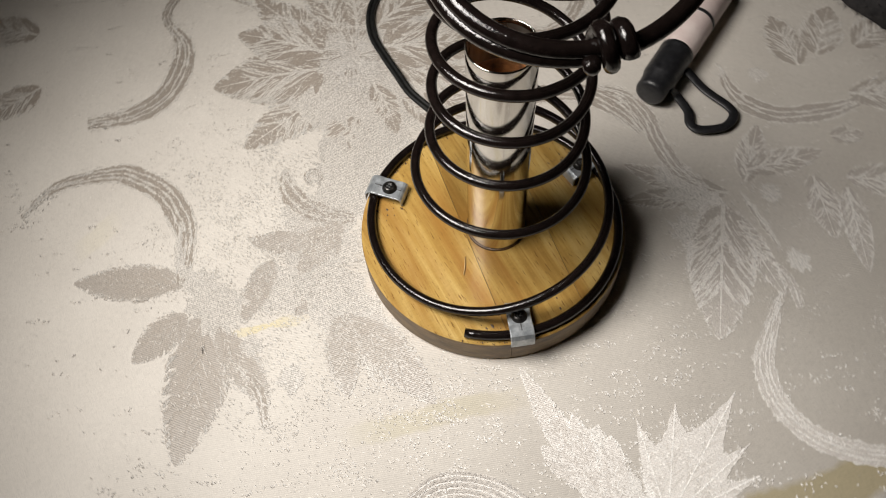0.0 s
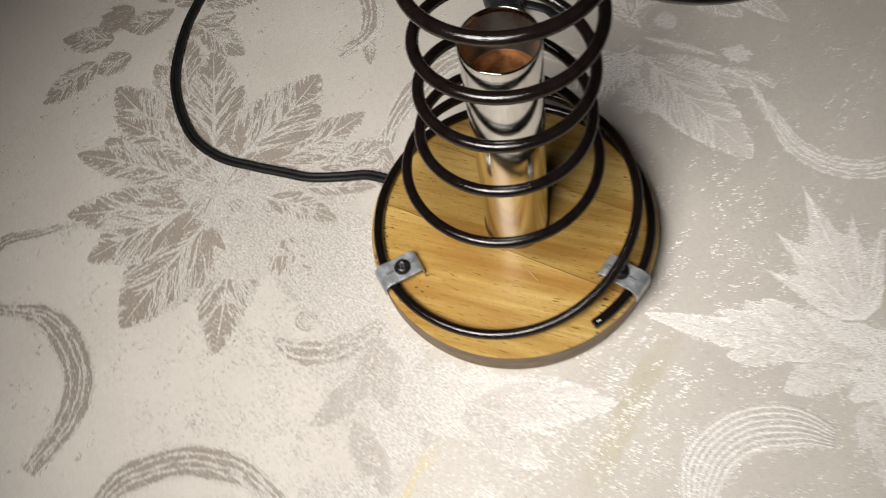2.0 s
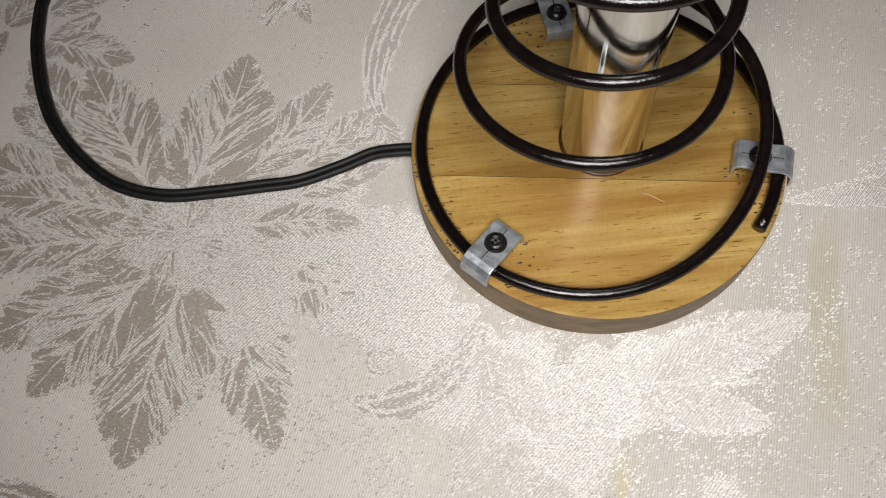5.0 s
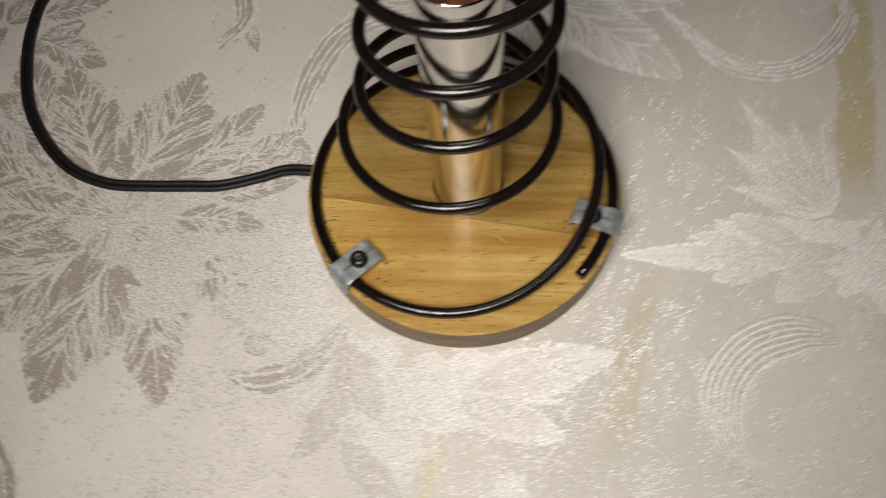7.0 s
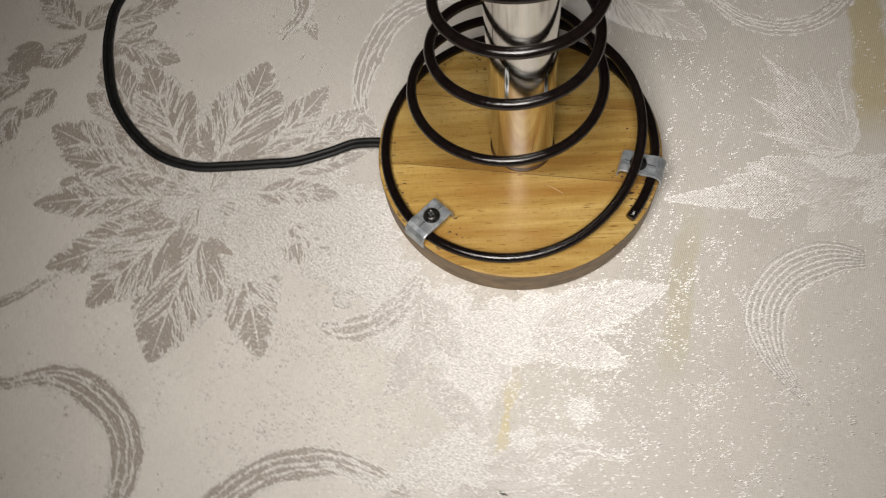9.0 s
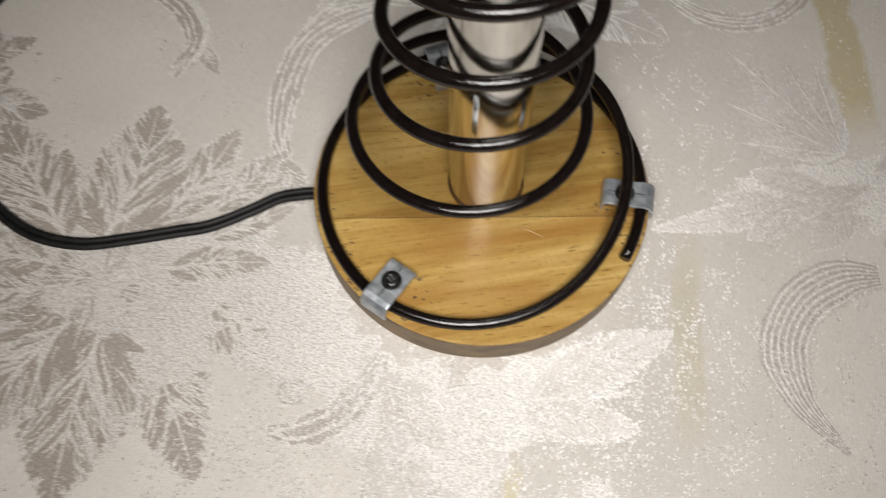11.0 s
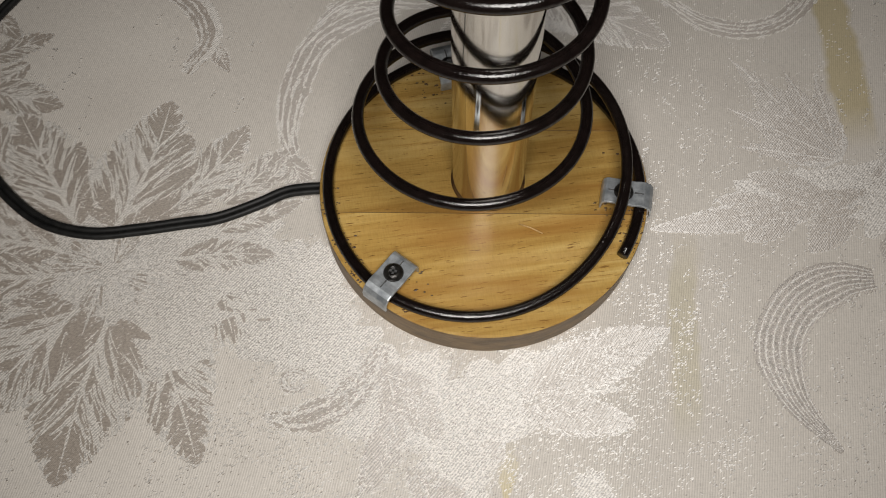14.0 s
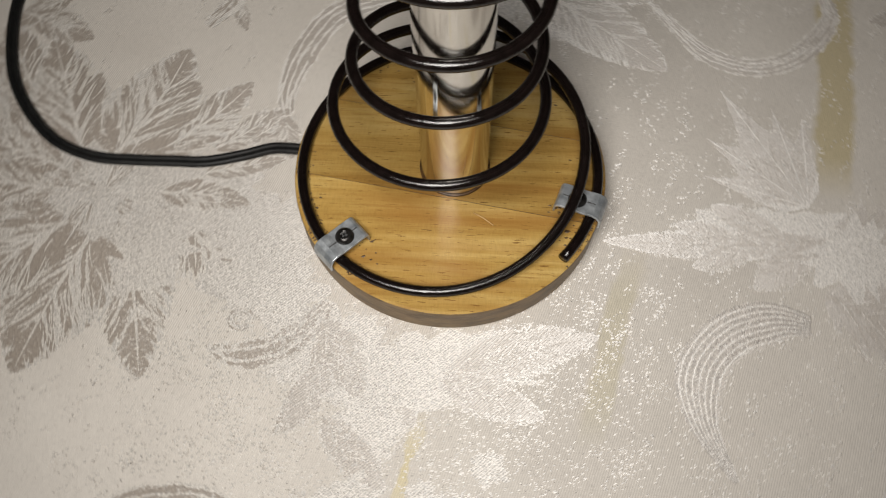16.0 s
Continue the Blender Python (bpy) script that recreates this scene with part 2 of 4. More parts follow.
TAUPE = satin("matt_taupe_motif", (0.38, 0.335, 0.288), (0.48, 0.430, 0.375), 0.19, 0.56, (-0.19, -0.40, 0.0), 470.0, 0.75, 0.25, (1, 0, 0), glitter=0.5, twilled=0.22)
# brown slubs, and the dashes that stand for shade beside the floats
SLUB_SHADE = satin("brown_slubs_and_shade", (0.30, 0.262, 0.225), (0.44, 0.395, 0.345), 0.15, 0.56, (-0.19, -0.40, 0.0), 900.0, 0.3, 0.1, (1, 0, 0), islands=True)
WOODS = [wood_material(tone) for tone in (1.04, 0.84, 0.78)]
# end grain of the base's sides, their weaker light put into the colour
EDGE = mottled("shaded_end_grain", (0.105, 0.068, 0.032), (0.25, 0.172, 0.092), 0.5, 0.0, 60.0, 0.3, 0.2, (1, 1, 3))
IRON = mottled("black_lacquered_iron", (0.004, 0.0028, 0.0025), (0.0085, 0.0056, 0.0050), 0.12, 0.0, 260.0, 0.30, 0.16, spec=0.5)
CHROME = mottled("polished_steel", (0.66, 0.64, 0.60), (0.74, 0.72, 0.68), 0.09, 1.0, 90.0, 0.02, 0.08, (1, 1, 0.15))
ZINC = mottled("zinc_plate", (0.30, 0.325, 0.345), (0.56, 0.59, 0.61), 0.38, 0.65, 170.0, 0.2, 0.25)
RUST = mottled("rusty_pipe", (0.06, 0.025, 0.012), (0.42, 0.17, 0.055), 0.6, 0.1, 130.0, 0.4, 0.2)
SMEARED = mottled("stained_steel", (0.20, 0.13, 0.075), (0.52, 0.49, 0.44), 0.28, 0.9, 60.0, 0.1, 0.2, (1, 1, 0.4))
CORD = mottled("black_pvc", (0.005, 0.005, 0.005), (0.013, 0.013, 0.012), 0.52, 0.0, 300.0, 0.15, 0.15, spec=0.3)
SCREW = mottled("blackened_screw", (0.012, 0.011, 0.010), (0.04, 0.037, 0.034), 0.3, 0.6, 400.0, 0.2, 0.2)
SLIT = mottled("dark_recess_shade", (0.05, 0.05, 0.05), (0.11, 0.11, 0.11), 0.6, 0.2, 300.0)
GLUE = mottled("dark_glue", (0.03, 0.014, 0.006), (0.09, 0.045, 0.015), 0.35, 0.0, 300.0, 0.4)
SPLINTER = mottled("pale_splinter", (0.45, 0.28, 0.10), (0.60, 0.40, 0.18), 0.5, 0.0, 300.0)
RUBBER = mottled("black_rubber", (0.008, 0.008, 0.009), (0.022, 0.022, 0.024), 0.38, 0.0, 350.0, 0.3, 0.2)
PALE = mottled("pale_pink_plastic", (0.62, 0.50, 0.47), (0.72, 0.62, 0.58), 0.45, 0.0, 60.0)
FLEECE = mottled("black_fleece", (0.008, 0.007, 0.008), (0.03, 0.027, 0.027), 0.9, 0.0, 180.0, 0.8)
BROWN = mottled("brown_enamel", (0.09, 0.035, 0.022), (0.16, 0.07, 0.045), 0.35, 0.0, 40.0)
TABLE_WOOD = mottled("dark_table_wood", (0.06, 0.03, 0.015), (0.14, 0.07, 0.035), 0.45, 0.0, 12.0, 0.1, 0.1, (1, 8, 1))
WALL = mottled("cream_wall", (0.42, 0.39, 0.34), (0.50, 0.47, 0.41), 0.8, 0.0, 3.0)
FLOOR = mottled("grey_floor_tile", (0.18, 0.17, 0.16), (0.26, 0.25, 0.23), 0.4, 0.0, 5.0)


# ---- mesh helpers ----
def part(name, bm, mat, parent=None, label="", smooth=True):
    me = bpy.data.meshes.new(name)
    bm.normal_update()
    bm.to_mesh(me)
    bm.free()
    me.materials.append(mat)
    if smooth:
        me.shade_smooth()
    ob = new(name, me)
    ob.parent = parent
    if label:
        ob["label"] = label
    return ob


def sweep(points, section, closed_section=True, up=(0, 0, 1)):
    """A tube along points with the section (u sideways, v upwards), with end caps."""
    bm = bmesh.new()
    pts = [Vector(p) for p in points]
    rings = []
    for i, p in enumerate(pts):
        tan = (pts[min(i + 1, len(pts) - 1)] - pts[max(i - 1, 0)]).normalized()
        side = tan.cross(Vector(up)).normalized()
        top = side.cross(tan)
        rings.append([bm.verts.new(p + side * u + top * v) for u, v in section])
    k = len(section)
    for a, b in zip(rings, rings[1:]):
        for i in range(k):
            bm.faces.new((a[i], a[(i + 1) % k], b[(i + 1) % k], b[i]))
    bm.faces.new(rings[0][::-1])
    bm.faces.new(rings[-1])
    return bm


def round_section(r, n=12):
    return [(r * math.cos(2 * math.pi * i / n), r * math.sin(2 * math.pi * i / n)) for i in range(n)]


def smooth_line(ctrl, per=10):
    """A Catmull-Rom line through the control points."""
    p = [Vector(c) for c in ctrl]
    p = [2 * p[0] - p[1]] + p + [2 * p[-1] - p[-2]]
    out = []
    for a, b, c, d in zip(p, p[1:], p[2:], p[3:]):
        for i in range(per):
            t = i / per
            out.append(0.5 * (2 * b + (c - a) * t + (2 * a - 5 * b + 4 * c - d) * t * t + (3 * b - a - 3 * c + d) * t ** 3))
    return out + [p[-2]]


def blend(th, xs, ys):
    """Smooth interpolation of a few knots."""
    ys = np.array(ys)
    m = np.gradient(ys, xs)
    i = int(np.clip(np.searchsorted(xs, th) - 1, 0, len(xs) - 2))
    h = xs[i + 1] - xs[i]
    u = min(max((th - xs[i]) / h, 0), 1)
    return ((2 * u**3 - 3 * u**2 + 1) * ys[i] + (u**3 - 2 * u**2 + u) * h * m[i]
            + (-2 * u**3 + 3 * u**2) * ys[i + 1] + (u**3 - u**2) * h * m[i + 1])


def lathe(profile, n=96):
    """A turned solid from (radius, height) pairs."""
    bm = bmesh.new()
    rings = []
    for r, z in profile:
        if r < 1e-6:
            rings.append([bm.verts.new((0, 0, z))])
        else:
            rings.append([bm.verts.new((r * math.cos(2 * math.pi * i / n), r * math.sin(2 * math.pi * i / n), z)) for i in range(n)])
    for a, b in zip(rings, rings[1:]):
        for i in range(n):
            j = (i + 1) % n
            quad = [a[i % len(a)], a[j % len(a)], b[j % len(b)], b[i % len(b)]]
            quad = [q for k, q in enumerate(quad) if q not in quad[:k]]
            if len(quad) > 2:
                bm.faces.new(quad)
    bmesh.ops.recalc_face_normals(bm, faces=bm.faces[:])
    return bm


# ---- structure: a plain dark room, unseen, added round the table for reflections ----
def box_bm(x0, y0, z0, x1, y1, z1, bevel=0.0):
    bm = bmesh.new()
    bmesh.ops.create_cube(bm, size=1.0, matrix=Matrix.Translation(((x0 + x1) / 2, (y0 + y1) / 2, (z0 + z1) / 2)) @ Matrix.Diagonal((x1 - x0, y1 - y0, z1 - z0, 1)))
    if bevel:
        bmesh.ops.bevel(bm, geom=bm.edges[:], offset=bevel, segments=2, affect="EDGES", profile=0.5)
    return bm


TOP_Z, DISC_R, WIRE, CLOTH_T = 0.0199, 0.075, 0.00255, 0.0012
TABLE = -CLOTH_T
ROOM = 1.3
tagged(part("floor", box_bm(-ROOM, -ROOM, -0.80, ROOM, ROOM, -0.75), FLOOR, smooth=False), kind="structure")
tagged(part("ceiling", box_bm(-ROOM, -ROOM, 1.65, ROOM, ROOM, 1.70), WALL, smooth=False), kind="structure")
for wname, dims in (("wall_north", (-ROOM - 0.1, ROOM, -0.80, ROOM + 0.1, ROOM + 0.1, 1.70)), ("wall_south", (-ROOM - 0.1, -ROOM - 0.1, -0.80, ROOM + 0.1, -ROOM, 1.70)),
                    ("wall_east", (ROOM, -ROOM, -0.80, ROOM + 0.1, ROOM, 1.70)), ("wall_west", (-ROOM - 0.1, -ROOM, -0.80, -ROOM, ROOM, 1.70))):
    tagged(part(wname, box_bm(*dims), WALL, smooth=False), kind="structure")

table = tagged(new("table"), "dark wooden table under an ivory tablecloth", "table")
part("tabletop", box_bm(-0.62, -0.50, TABLE - 0.03, 0.62, 0.62, TABLE, 0.004), TABLE_WOOD, table, smooth=False)
for sx in (-0.55, 0.55):
    for sy in (-0.43, 0.55):
        part("leg", box_bm(sx - 0.03, sy - 0.03, -0.75, sx + 0.03, sy + 0.03, TABLE - 0.03, 0.004), TABLE_WOOD, table, smooth=False)

# ---- the tablecloth and its woven pattern ----
def cloth_sheet():
    """A cloth with rounded fall over the table's edges."""
    bm = bmesh.new()
    xs = [-0.632, -0.632, -0.630, -0.622] + [-0.60 + 0.02 * i for i in range(61)] + [0.622, 0.630, 0.632, 0.632]
    ys = [-0.512, -0.512, -0.510, -0.502] + [-0.48 + 0.02 * i for i in range(55)] + [0.622, 0.630, 0.632, 0.632]
    zs = lambda i, n: (-0.20, -0.02, -0.006, -0.001)[i] if i < 4 else (-0.20, -0.02, -0.006, -0.001)[n - 1 - i] if i > n - 5 else 0.0
    grid = [[bm.verts.new((x, y, min(zs(i, len(xs)), zs(j, len(ys))))) for j, y in enumerate(ys)] for i, x in enumerate(xs)]
    for i in range(len(xs) - 1):
        for j in range(len(ys) - 1):
            bm.faces.new((grid[i][j], grid[i + 1][j], grid[i + 1][j + 1], grid[i][j + 1]))
    return bm


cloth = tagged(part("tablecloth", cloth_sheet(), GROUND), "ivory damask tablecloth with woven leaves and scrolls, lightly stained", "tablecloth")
rng = random.Random(7)
LIFT = [0.00006]


def on_cloth(x, y):
    """The weave lies a touch askew and drawn in on the table."""
    return (1.0129 * x + 0.0118 * y + 0.0012, -0.0017 * x + 1.0155 * y + 0.0023)


FLOAT = 0.40    # the floats' direction in the weave
strokes = []   # (x, y, angle, length, width) of the loose float threads
slub_shades = []     # the same, of dark slubs and of dark dashes painted as the floats' shade


def lay(name, polys, mat=None, under=None):
    """Flat woven shapes, each a strip of quads (two rails) on the cloth, as one motif."""
    LIFT[0] = 0.00006 + (LIFT[0] - 0.00006 + 0.0000104) % 0.000275
    bm = bmesh.new()
    for n, (left, right) in enumerate(polys):
        lift = LIFT[0] + 0.0000002 * (n % 50 + rng.random())
        a = [bm.verts.new((*on_cloth(x, y), lift)) for x, y in left]
        b = [bm.verts.new((*on_cloth(x, y), lift)) for x, y in right]
        for i in range(len(a) - 1):
            p, q, r, t = a[i].co, b[i].co, b[i + 1].co, a[i + 1].co
            if (q - p).cross(r - p).z * (r - p).cross(t - p).z >= 0:
                bm.faces.new((a[i], b[i], b[i + 1], a[i + 1]))
    bm.normal_update()
    for f in bm.faces:
        if f.normal.z < 0:
            f.normal_flip()
    return part(name, bm, mat or MOTIF, under or cloth, smooth=False)


def beads(p, q, w, dashes=strokes):
    """Short floats in a row from p to q."""
    dist, d = math.hypot(q[0] - p[0], q[1] - p[1]), math.atan2(q[1] - p[1], q[0] - p[0])
    t = 0.0
    while t < dist:
        step = rng.uniform(0.0006, 0.0013)
        f = (t + 0.5 * step) / dist
        o = rng.gauss(0, 0.00010)
        dashes.append((p[0] + (q[0] - p[0]) * f - math.sin(d) * o, p[1] + (q[1] - p[1]) * f + math.cos(d) * o, d + rng.gauss(0, 0.13), step * rng.uniform(0.9, 1.15), w * rng.uniform(0.75, 1.25)))
        t += step * rng.uniform(0.9, 1.12)


def leaf(x0, y0, x1, y1, width, lobes=4, bend=0.0, full=0.8, tooth=0.30, hatch=1.35, yarn=None):
    """A broad toothed leaf from stalk to tip: a satin blade with a bold light midrib, a few tapered side veins, a comb of ground yarn cut in from the rim and, on one half, fine hatching."""
    length, ang = math.hypot(x1 - x0, y1 - y0), math.atan2(y1 - y0, x1 - x0)
    ca, sa = math.cos(ang), math.sin(ang)
    size = min(1.0, length / 0.07)

    def place(u, v):
        v = v + bend * math.sin(math.pi * min(max(u, 0.0), 1.0)) * length
        return (x0 + ca * u * length - sa * v, y0 + sa * u * length + ca * v)

    def half(u):
        u = min(max(u, 0.0), 1.0)
        return 0.58 * width * (math.sin(math.pi * u ** full) ** 0.7)

    blades, veins = [], []
    first = len(strokes)
    steps = 96
    heavy = rng.choice((-1, 1))
    for side in (-1, 1):
        phase = rng.uniform(0, 1)
        mid, rim = [], []
        depth, last, reach = tooth * rng.uniform(0.5, 1.3), 0.0, -1.0
        for k in range(steps + 1):
            u = k / steps
            saw = (lobes * u ** 1.15 + phase) % 1.0
            if saw < last:
                depth = tooth * rng.uniform(0.4, 1.5)
            last = saw
            h = half(u) * (1.06 - depth * (1 - saw) ** 1.6 - 0.17 * rng.random()) + 0.0002
            mid.append(place(u, 0.0))
            reach = max(reach + 0.0004, u + 0.03 * saw * math.sin(math.pi * u))
            rim.append(place(reach, side * h))
        blades.append((mid, rim))

        def flow(ua, va, ub, vb, w, taper=0.85):
            """One tapered vein, bowed towards the tip, with a ragged edge."""
            a, b = [], []
            for q in range(11):
                f = q / 10
                u = ua + (ub - ua) * f
                v = va + (vb - va) * (f ** 1.3)
                ww = 0.5 * w * (1 - taper * f) * rng.uniform(0.4, 1.6)
                a.append(place(u - 0.6 * ww / length, side * (v + ww)))
                b.append(place(u + 0.6 * ww / length, side * max(v - ww, 0.0)))
            veins.append((a, b))
            if w > 0.0010:
                beads(place(ua, side * va), place(0.5 * (ua + ub), side * (va + (vb - va) * 0.42)), 0.0003)

        # bold side veins run out from the midrib to the teeth
        count = max(2, round(0.9 * lobes))
        for n in range(count):
            ua = 0.03 + 0.62 * (n + rng.uniform(0.15, 0.85)) / count
            dv = half(ua + 0.22) * rng.uniform(0.62, 1.02)
            ub = min(ua + rng.uniform(1.1, 1.8) * dv / length, 0.95)
            flow(ua, 0.0, ub, min(dv, 0.97 * half(ub)), size * rng.uniform(0.0018, 0.0036))
        # the ground cuts in from the rim in combs, closest near the tip
        for n in range(int((1.5 if side == heavy else 1.0) * length / 0.0042)):
            ua = 0.30 + 0.66 * rng.random() ** 0.8
            va = half(ua) * 1.04
            ub = max(ua - rng.uniform(0.5, 1.1) * 0.7 * va / length, 0.1)
            flow(ua, va, ub, va * rng.uniform(0.35, 0.8), size * rng.uniform(0.0009, 0.0021))
        # fine parallel hatching on the heavier half, here and there on the other
        for n in range(int(hatch * (1.2 if side == heavy else 0.5) * length / 0.0024)):
            ua = rng.uniform(0.04, 0.66)
            va = half(ua + 0.1) * rng.uniform(0.05, 0.5)
            dv = half(ua + 0.2) * rng.uniform(0.15, 0.45)
            ub = min(ua + 1.3 * (dv + va) / length, 0.95)
            flow(ua + va / length, va, ub, min(va + dv, 0.94 * half(ub)), rng.uniform(0.0005, 0.0010), 0.5)
    spine_a, spine_b = [], []
    for k in range(25):
        u = 0.96 * k / 24
        w = size * 0.00125 * (1.12 - u) * rng.uniform(0.75, 1.25)
        spine_a.append(place(u, -w))
        spine_b.append(place(u, w))
    veins.append((spine_a, spine_b))
    ob = lay("leaf_blade", blades, yarn)
    lay("vein_work", veins, TAUPE if yarn is LIT_MOTIF else VEIN, ob)
    if first:
        d = np.array(strokes[:first])
        du, dv = ((d[:, 0] - x0) * ca + (d[:, 1] - y0) * sa) / length, -(d[:, 0] - x0) * sa + (d[:, 1] - y0) * ca
        uu = np.clip(du, 0.0, 1.0)
        dv = dv - bend * np.sin(np.pi * uu) * length
        hidden = (du > 0.05) & (du < 0.97) & (np.abs(dv) < 0.55 * width * np.sin(np.pi * uu ** full) ** 0.7)
        strokes[:first] = [q for q, h in zip(strokes[:first], hidden) if not h or rng.random() < 0.12]
    for _ in range(int(34000 * length * width * hatch)):
        u = rng.random() ** 1.5
        strokes.append((*place(u, rng.uniform(-0.95, 0.95) * half(u)), FLOAT + rng.gauss(0, 0.2), rng.uniform(0.0006, 0.0015), rng.uniform(0.00012, 0.00026)))
    for _ in range(int(2600 * length * hatch)):
        u = rng.uniform(0.05, 1.0)
        strokes.append((*place(u, rng.choice((-1, 1)) * half(u) * rng.gauss(1.0, 0.10)), FLOAT + rng.gauss(0, 0.25), rng.uniform(0.0006, 0.0014), rng.uniform(0.00014, 0.00028)))
    return ob


def palmate(x, y, lobes, yarn=None):
    """A maple-like leaf: lobes as (degrees, length) round the stalk's end, each with a vein."""
    rim, veins = [], []
    for (a, ra), (b, rb) in zip(lobes, lobes[1:]):
        for k in range(22):
            f = k / 22
            r = ra + (rb - ra) * f
            dip = 0.36 * min(ra, rb) * math.sin(math.pi * f) ** 0.7
            q = math.radians(a + (b - a) * f)
            tooth = 0.035 * r * ((3.0 * abs(f - 0.5) * 2) % 1.0)
            r = r - dip - tooth + rng.gauss(0, 0.0005)
            rim.append((x + r * math.cos(q), y + r * math.sin(q)))
    ob = lay("leaf_blade", [([(x, y)] * len(rim), rim)], yarn)
    for a, r in lobes[1:-1]:
        q = math.radians(a)
        beads((x, y), (x + 0.9 * r * math.cos(q), y + 0.9 * r * math.sin(q)), 0.00045)
        for k in range(int(r / 0.004)):
            s0, turn = r * rng.uniform(0.15, 0.85), rng.choice((-1, 1)) * rng.uniform(0.35, 0.75)
            reach = 0.24 * (r - s0) + 0.003
            rail_a, rail_b = [], []
            for m in range(9):
                d, w = s0 + reach * m / 8 * math.cos(turn), 0.0007 * (1.1 - m / 8) * rng.uniform(0.5, 1.4)
                o = reach * (m / 8) ** 1.2 * math.sin(turn)
                rail_a.append((x + d * math.cos(q) - (o + w) * math.sin(q), y + d * math.sin(q) + (o + w) * math.cos(q)))
                rail_b.append((x + d * math.cos(q) - (o - w) * math.sin(q), y + d * math.sin(q) + (o - w) * math.cos(q)))
            veins.append((rail_a, rail_b))
    lay("vein_work", veins, TAUPE, ob)
    for _ in range(900):
        (a, ra), (b, rb) = rng.choice(list(zip(lobes, lobes[1:])))
        f = rng.random()
        q, r = math.radians(a + (b - a) * f), (ra + (rb - ra) * f) * 0.85 * math.sqrt(rng.random())
        strokes.append((x + r * math.cos(q), y + r * math.sin(q), FLOAT + rng.gauss(0, 0.2), rng.uniform(0.0007, 0.0016), rng.uniform(0.00013, 0.00028)))
    return ob


def scroll(ctrl, width, strands=4, tail=0.15, head=0.5, yarn=None, spread=1.0, rows=0):
    """A curling ribbon of a few strands, thin at its ends."""
    line = smooth_line([(x, y, 0) for x, y in ctrl], 22)
    n = len(line)
    polys = []
    bounds = sorted([-0.5, 0.5] + [(-0.5 + (k + 1) / strands) + rng.uniform(-0.05, 0.05) for k in range(strands - 1)])
    for lo, hi in zip(bounds, bounds[1:]):
        a, b = [], []
        for i, p in enumerate(line):
            t = i / (n - 1)
            tan = (line[min(i + 1, n - 1)] - line[max(i - 1, 0)]).normalized()
            side = Vector((-tan.y, tan.x, 0))
            w = width * min(1.0, (tail + (1 - tail) * min(1, t / 0.35)) if i else 0.0) * min(1.0, head + (1 - head) * min(1, (1 - t) / 0.25))
            gap = spread * 0.085 * width / strands * (1.9 + math.sin(23 * t + 9 * lo) + 0.9 * math.sin(57 * t + 31 * lo)) * (i > 0)
            ja, jb = rng.gauss(0, 0.00032) * (i > 0), rng.gauss(0, 0.00032) * (i > 0)
            a.append((p + side * (w * lo + gap + ja)).to_2d())
            b.append((p + side * (max(w * hi - gap, w * lo + gap) + jb)).to_2d())
        polys.append((a, b))
    left, right = [], []
    for i, p in enumerate(line):
        t = i / (n - 1)
        tan = (line[min(i + 1, n - 1)] - line[max(i - 1, 0)]).normalized()
        side = Vector((-tan.y, tan.x, 0))
        w = width * min(1.0, tail + (1 - tail) * min(1, t / 0.35)) * min(1.0, head + (1 - head) * min(1, (1 - t) / 0.25))
        left.append((p + side * (0.54 * w + rng.gauss(0, 0.0005))).to_2d())
        right.append((p - side * (0.54 * w + rng.gauss(0, 0.0005))).to_2d())
    for p, q in zip(line, line[1:]):
        d = math.atan2(q.y - p.y, q.x - p.x)
        for _ in range(int((50 if rows else 190) * width) + (rng.random() < 0.4)):
            o, f = rng.uniform(-0.5, 0.5) * width, rng.random()
            strokes.append((p.x + (q.x - p.x) * f - math.sin(d) * o, p.y + (q.y - p.y) * f + math.cos(d) * o, d + rng.gauss(0, 0.12), rng.uniform(0.0008, 0.002), rng.uniform(0.00012, 0.00024)))
    ribbon = lay("woven_scroll", [(left, right)], TAUPE if rows else VEIN)
    for row in range(rows):
        o = (row + 0.5) / rows - 0.5
        rail = []
        for i, p in enumerate(line):
            t = i / (n - 1)
            tan = (line[min(i + 1, n - 1)] - line[max(i - 1, 0)]).normalized()
            w = width * min(1.0, tail + (1 - tail) * min(1, t / 0.35)) * min(1.0, head + (1 - head) * min(1, (1 - t) / 0.25))
            rail.append((p.x - tan.y * w * o, p.y + tan.x * w * o))
        for p, q in zip(rail, rail[1:]):
            beads(p, q, rng.uniform(0.00022, 0.00032))
        step = 0.5 * width / rows
        for (i, p), q in zip(enumerate(rail), rail[1:]):
            t = i / (n - 1)
            d = math.atan2(q[1] - p[1], q[0] - p[0])
            w = step * min(1.0, tail + (1 - tail) * min(1, t / 0.35)) * min(1.0, head + (1 - head) * min(1, (1 - t) / 0.25))
            for k in (0.78, 1.22):
                if rng.random() < 0.25:
                    continue
                k += rng.gauss(0, 0.08)
                beads((p[0] - math.sin(d) * w * k, p[1] + math.cos(d) * w * k), (q[0] - math.sin(d) * w * k, q[1] + math.cos(d) * w * k), rng.uniform(0.00034, 0.00052), slub_shades)
    for o in bounds[1:-1] if not rows else ():
        for i in range(2, n - 3):
            if math.sin(0.37 * i + 37 * o) > -0.2:
                p, q = line[i], line[i + 1]
                w = width * min(1.0, tail + (1 - tail) * min(1, i / (0.35 * n)))
                dx, dy = -(q - p).normalized().y * w * o, (q - p).normalized().x * w * o
                beads((p.x + dx, p.y + dy), (q.x + dx, q.y + dy), 0.00035)
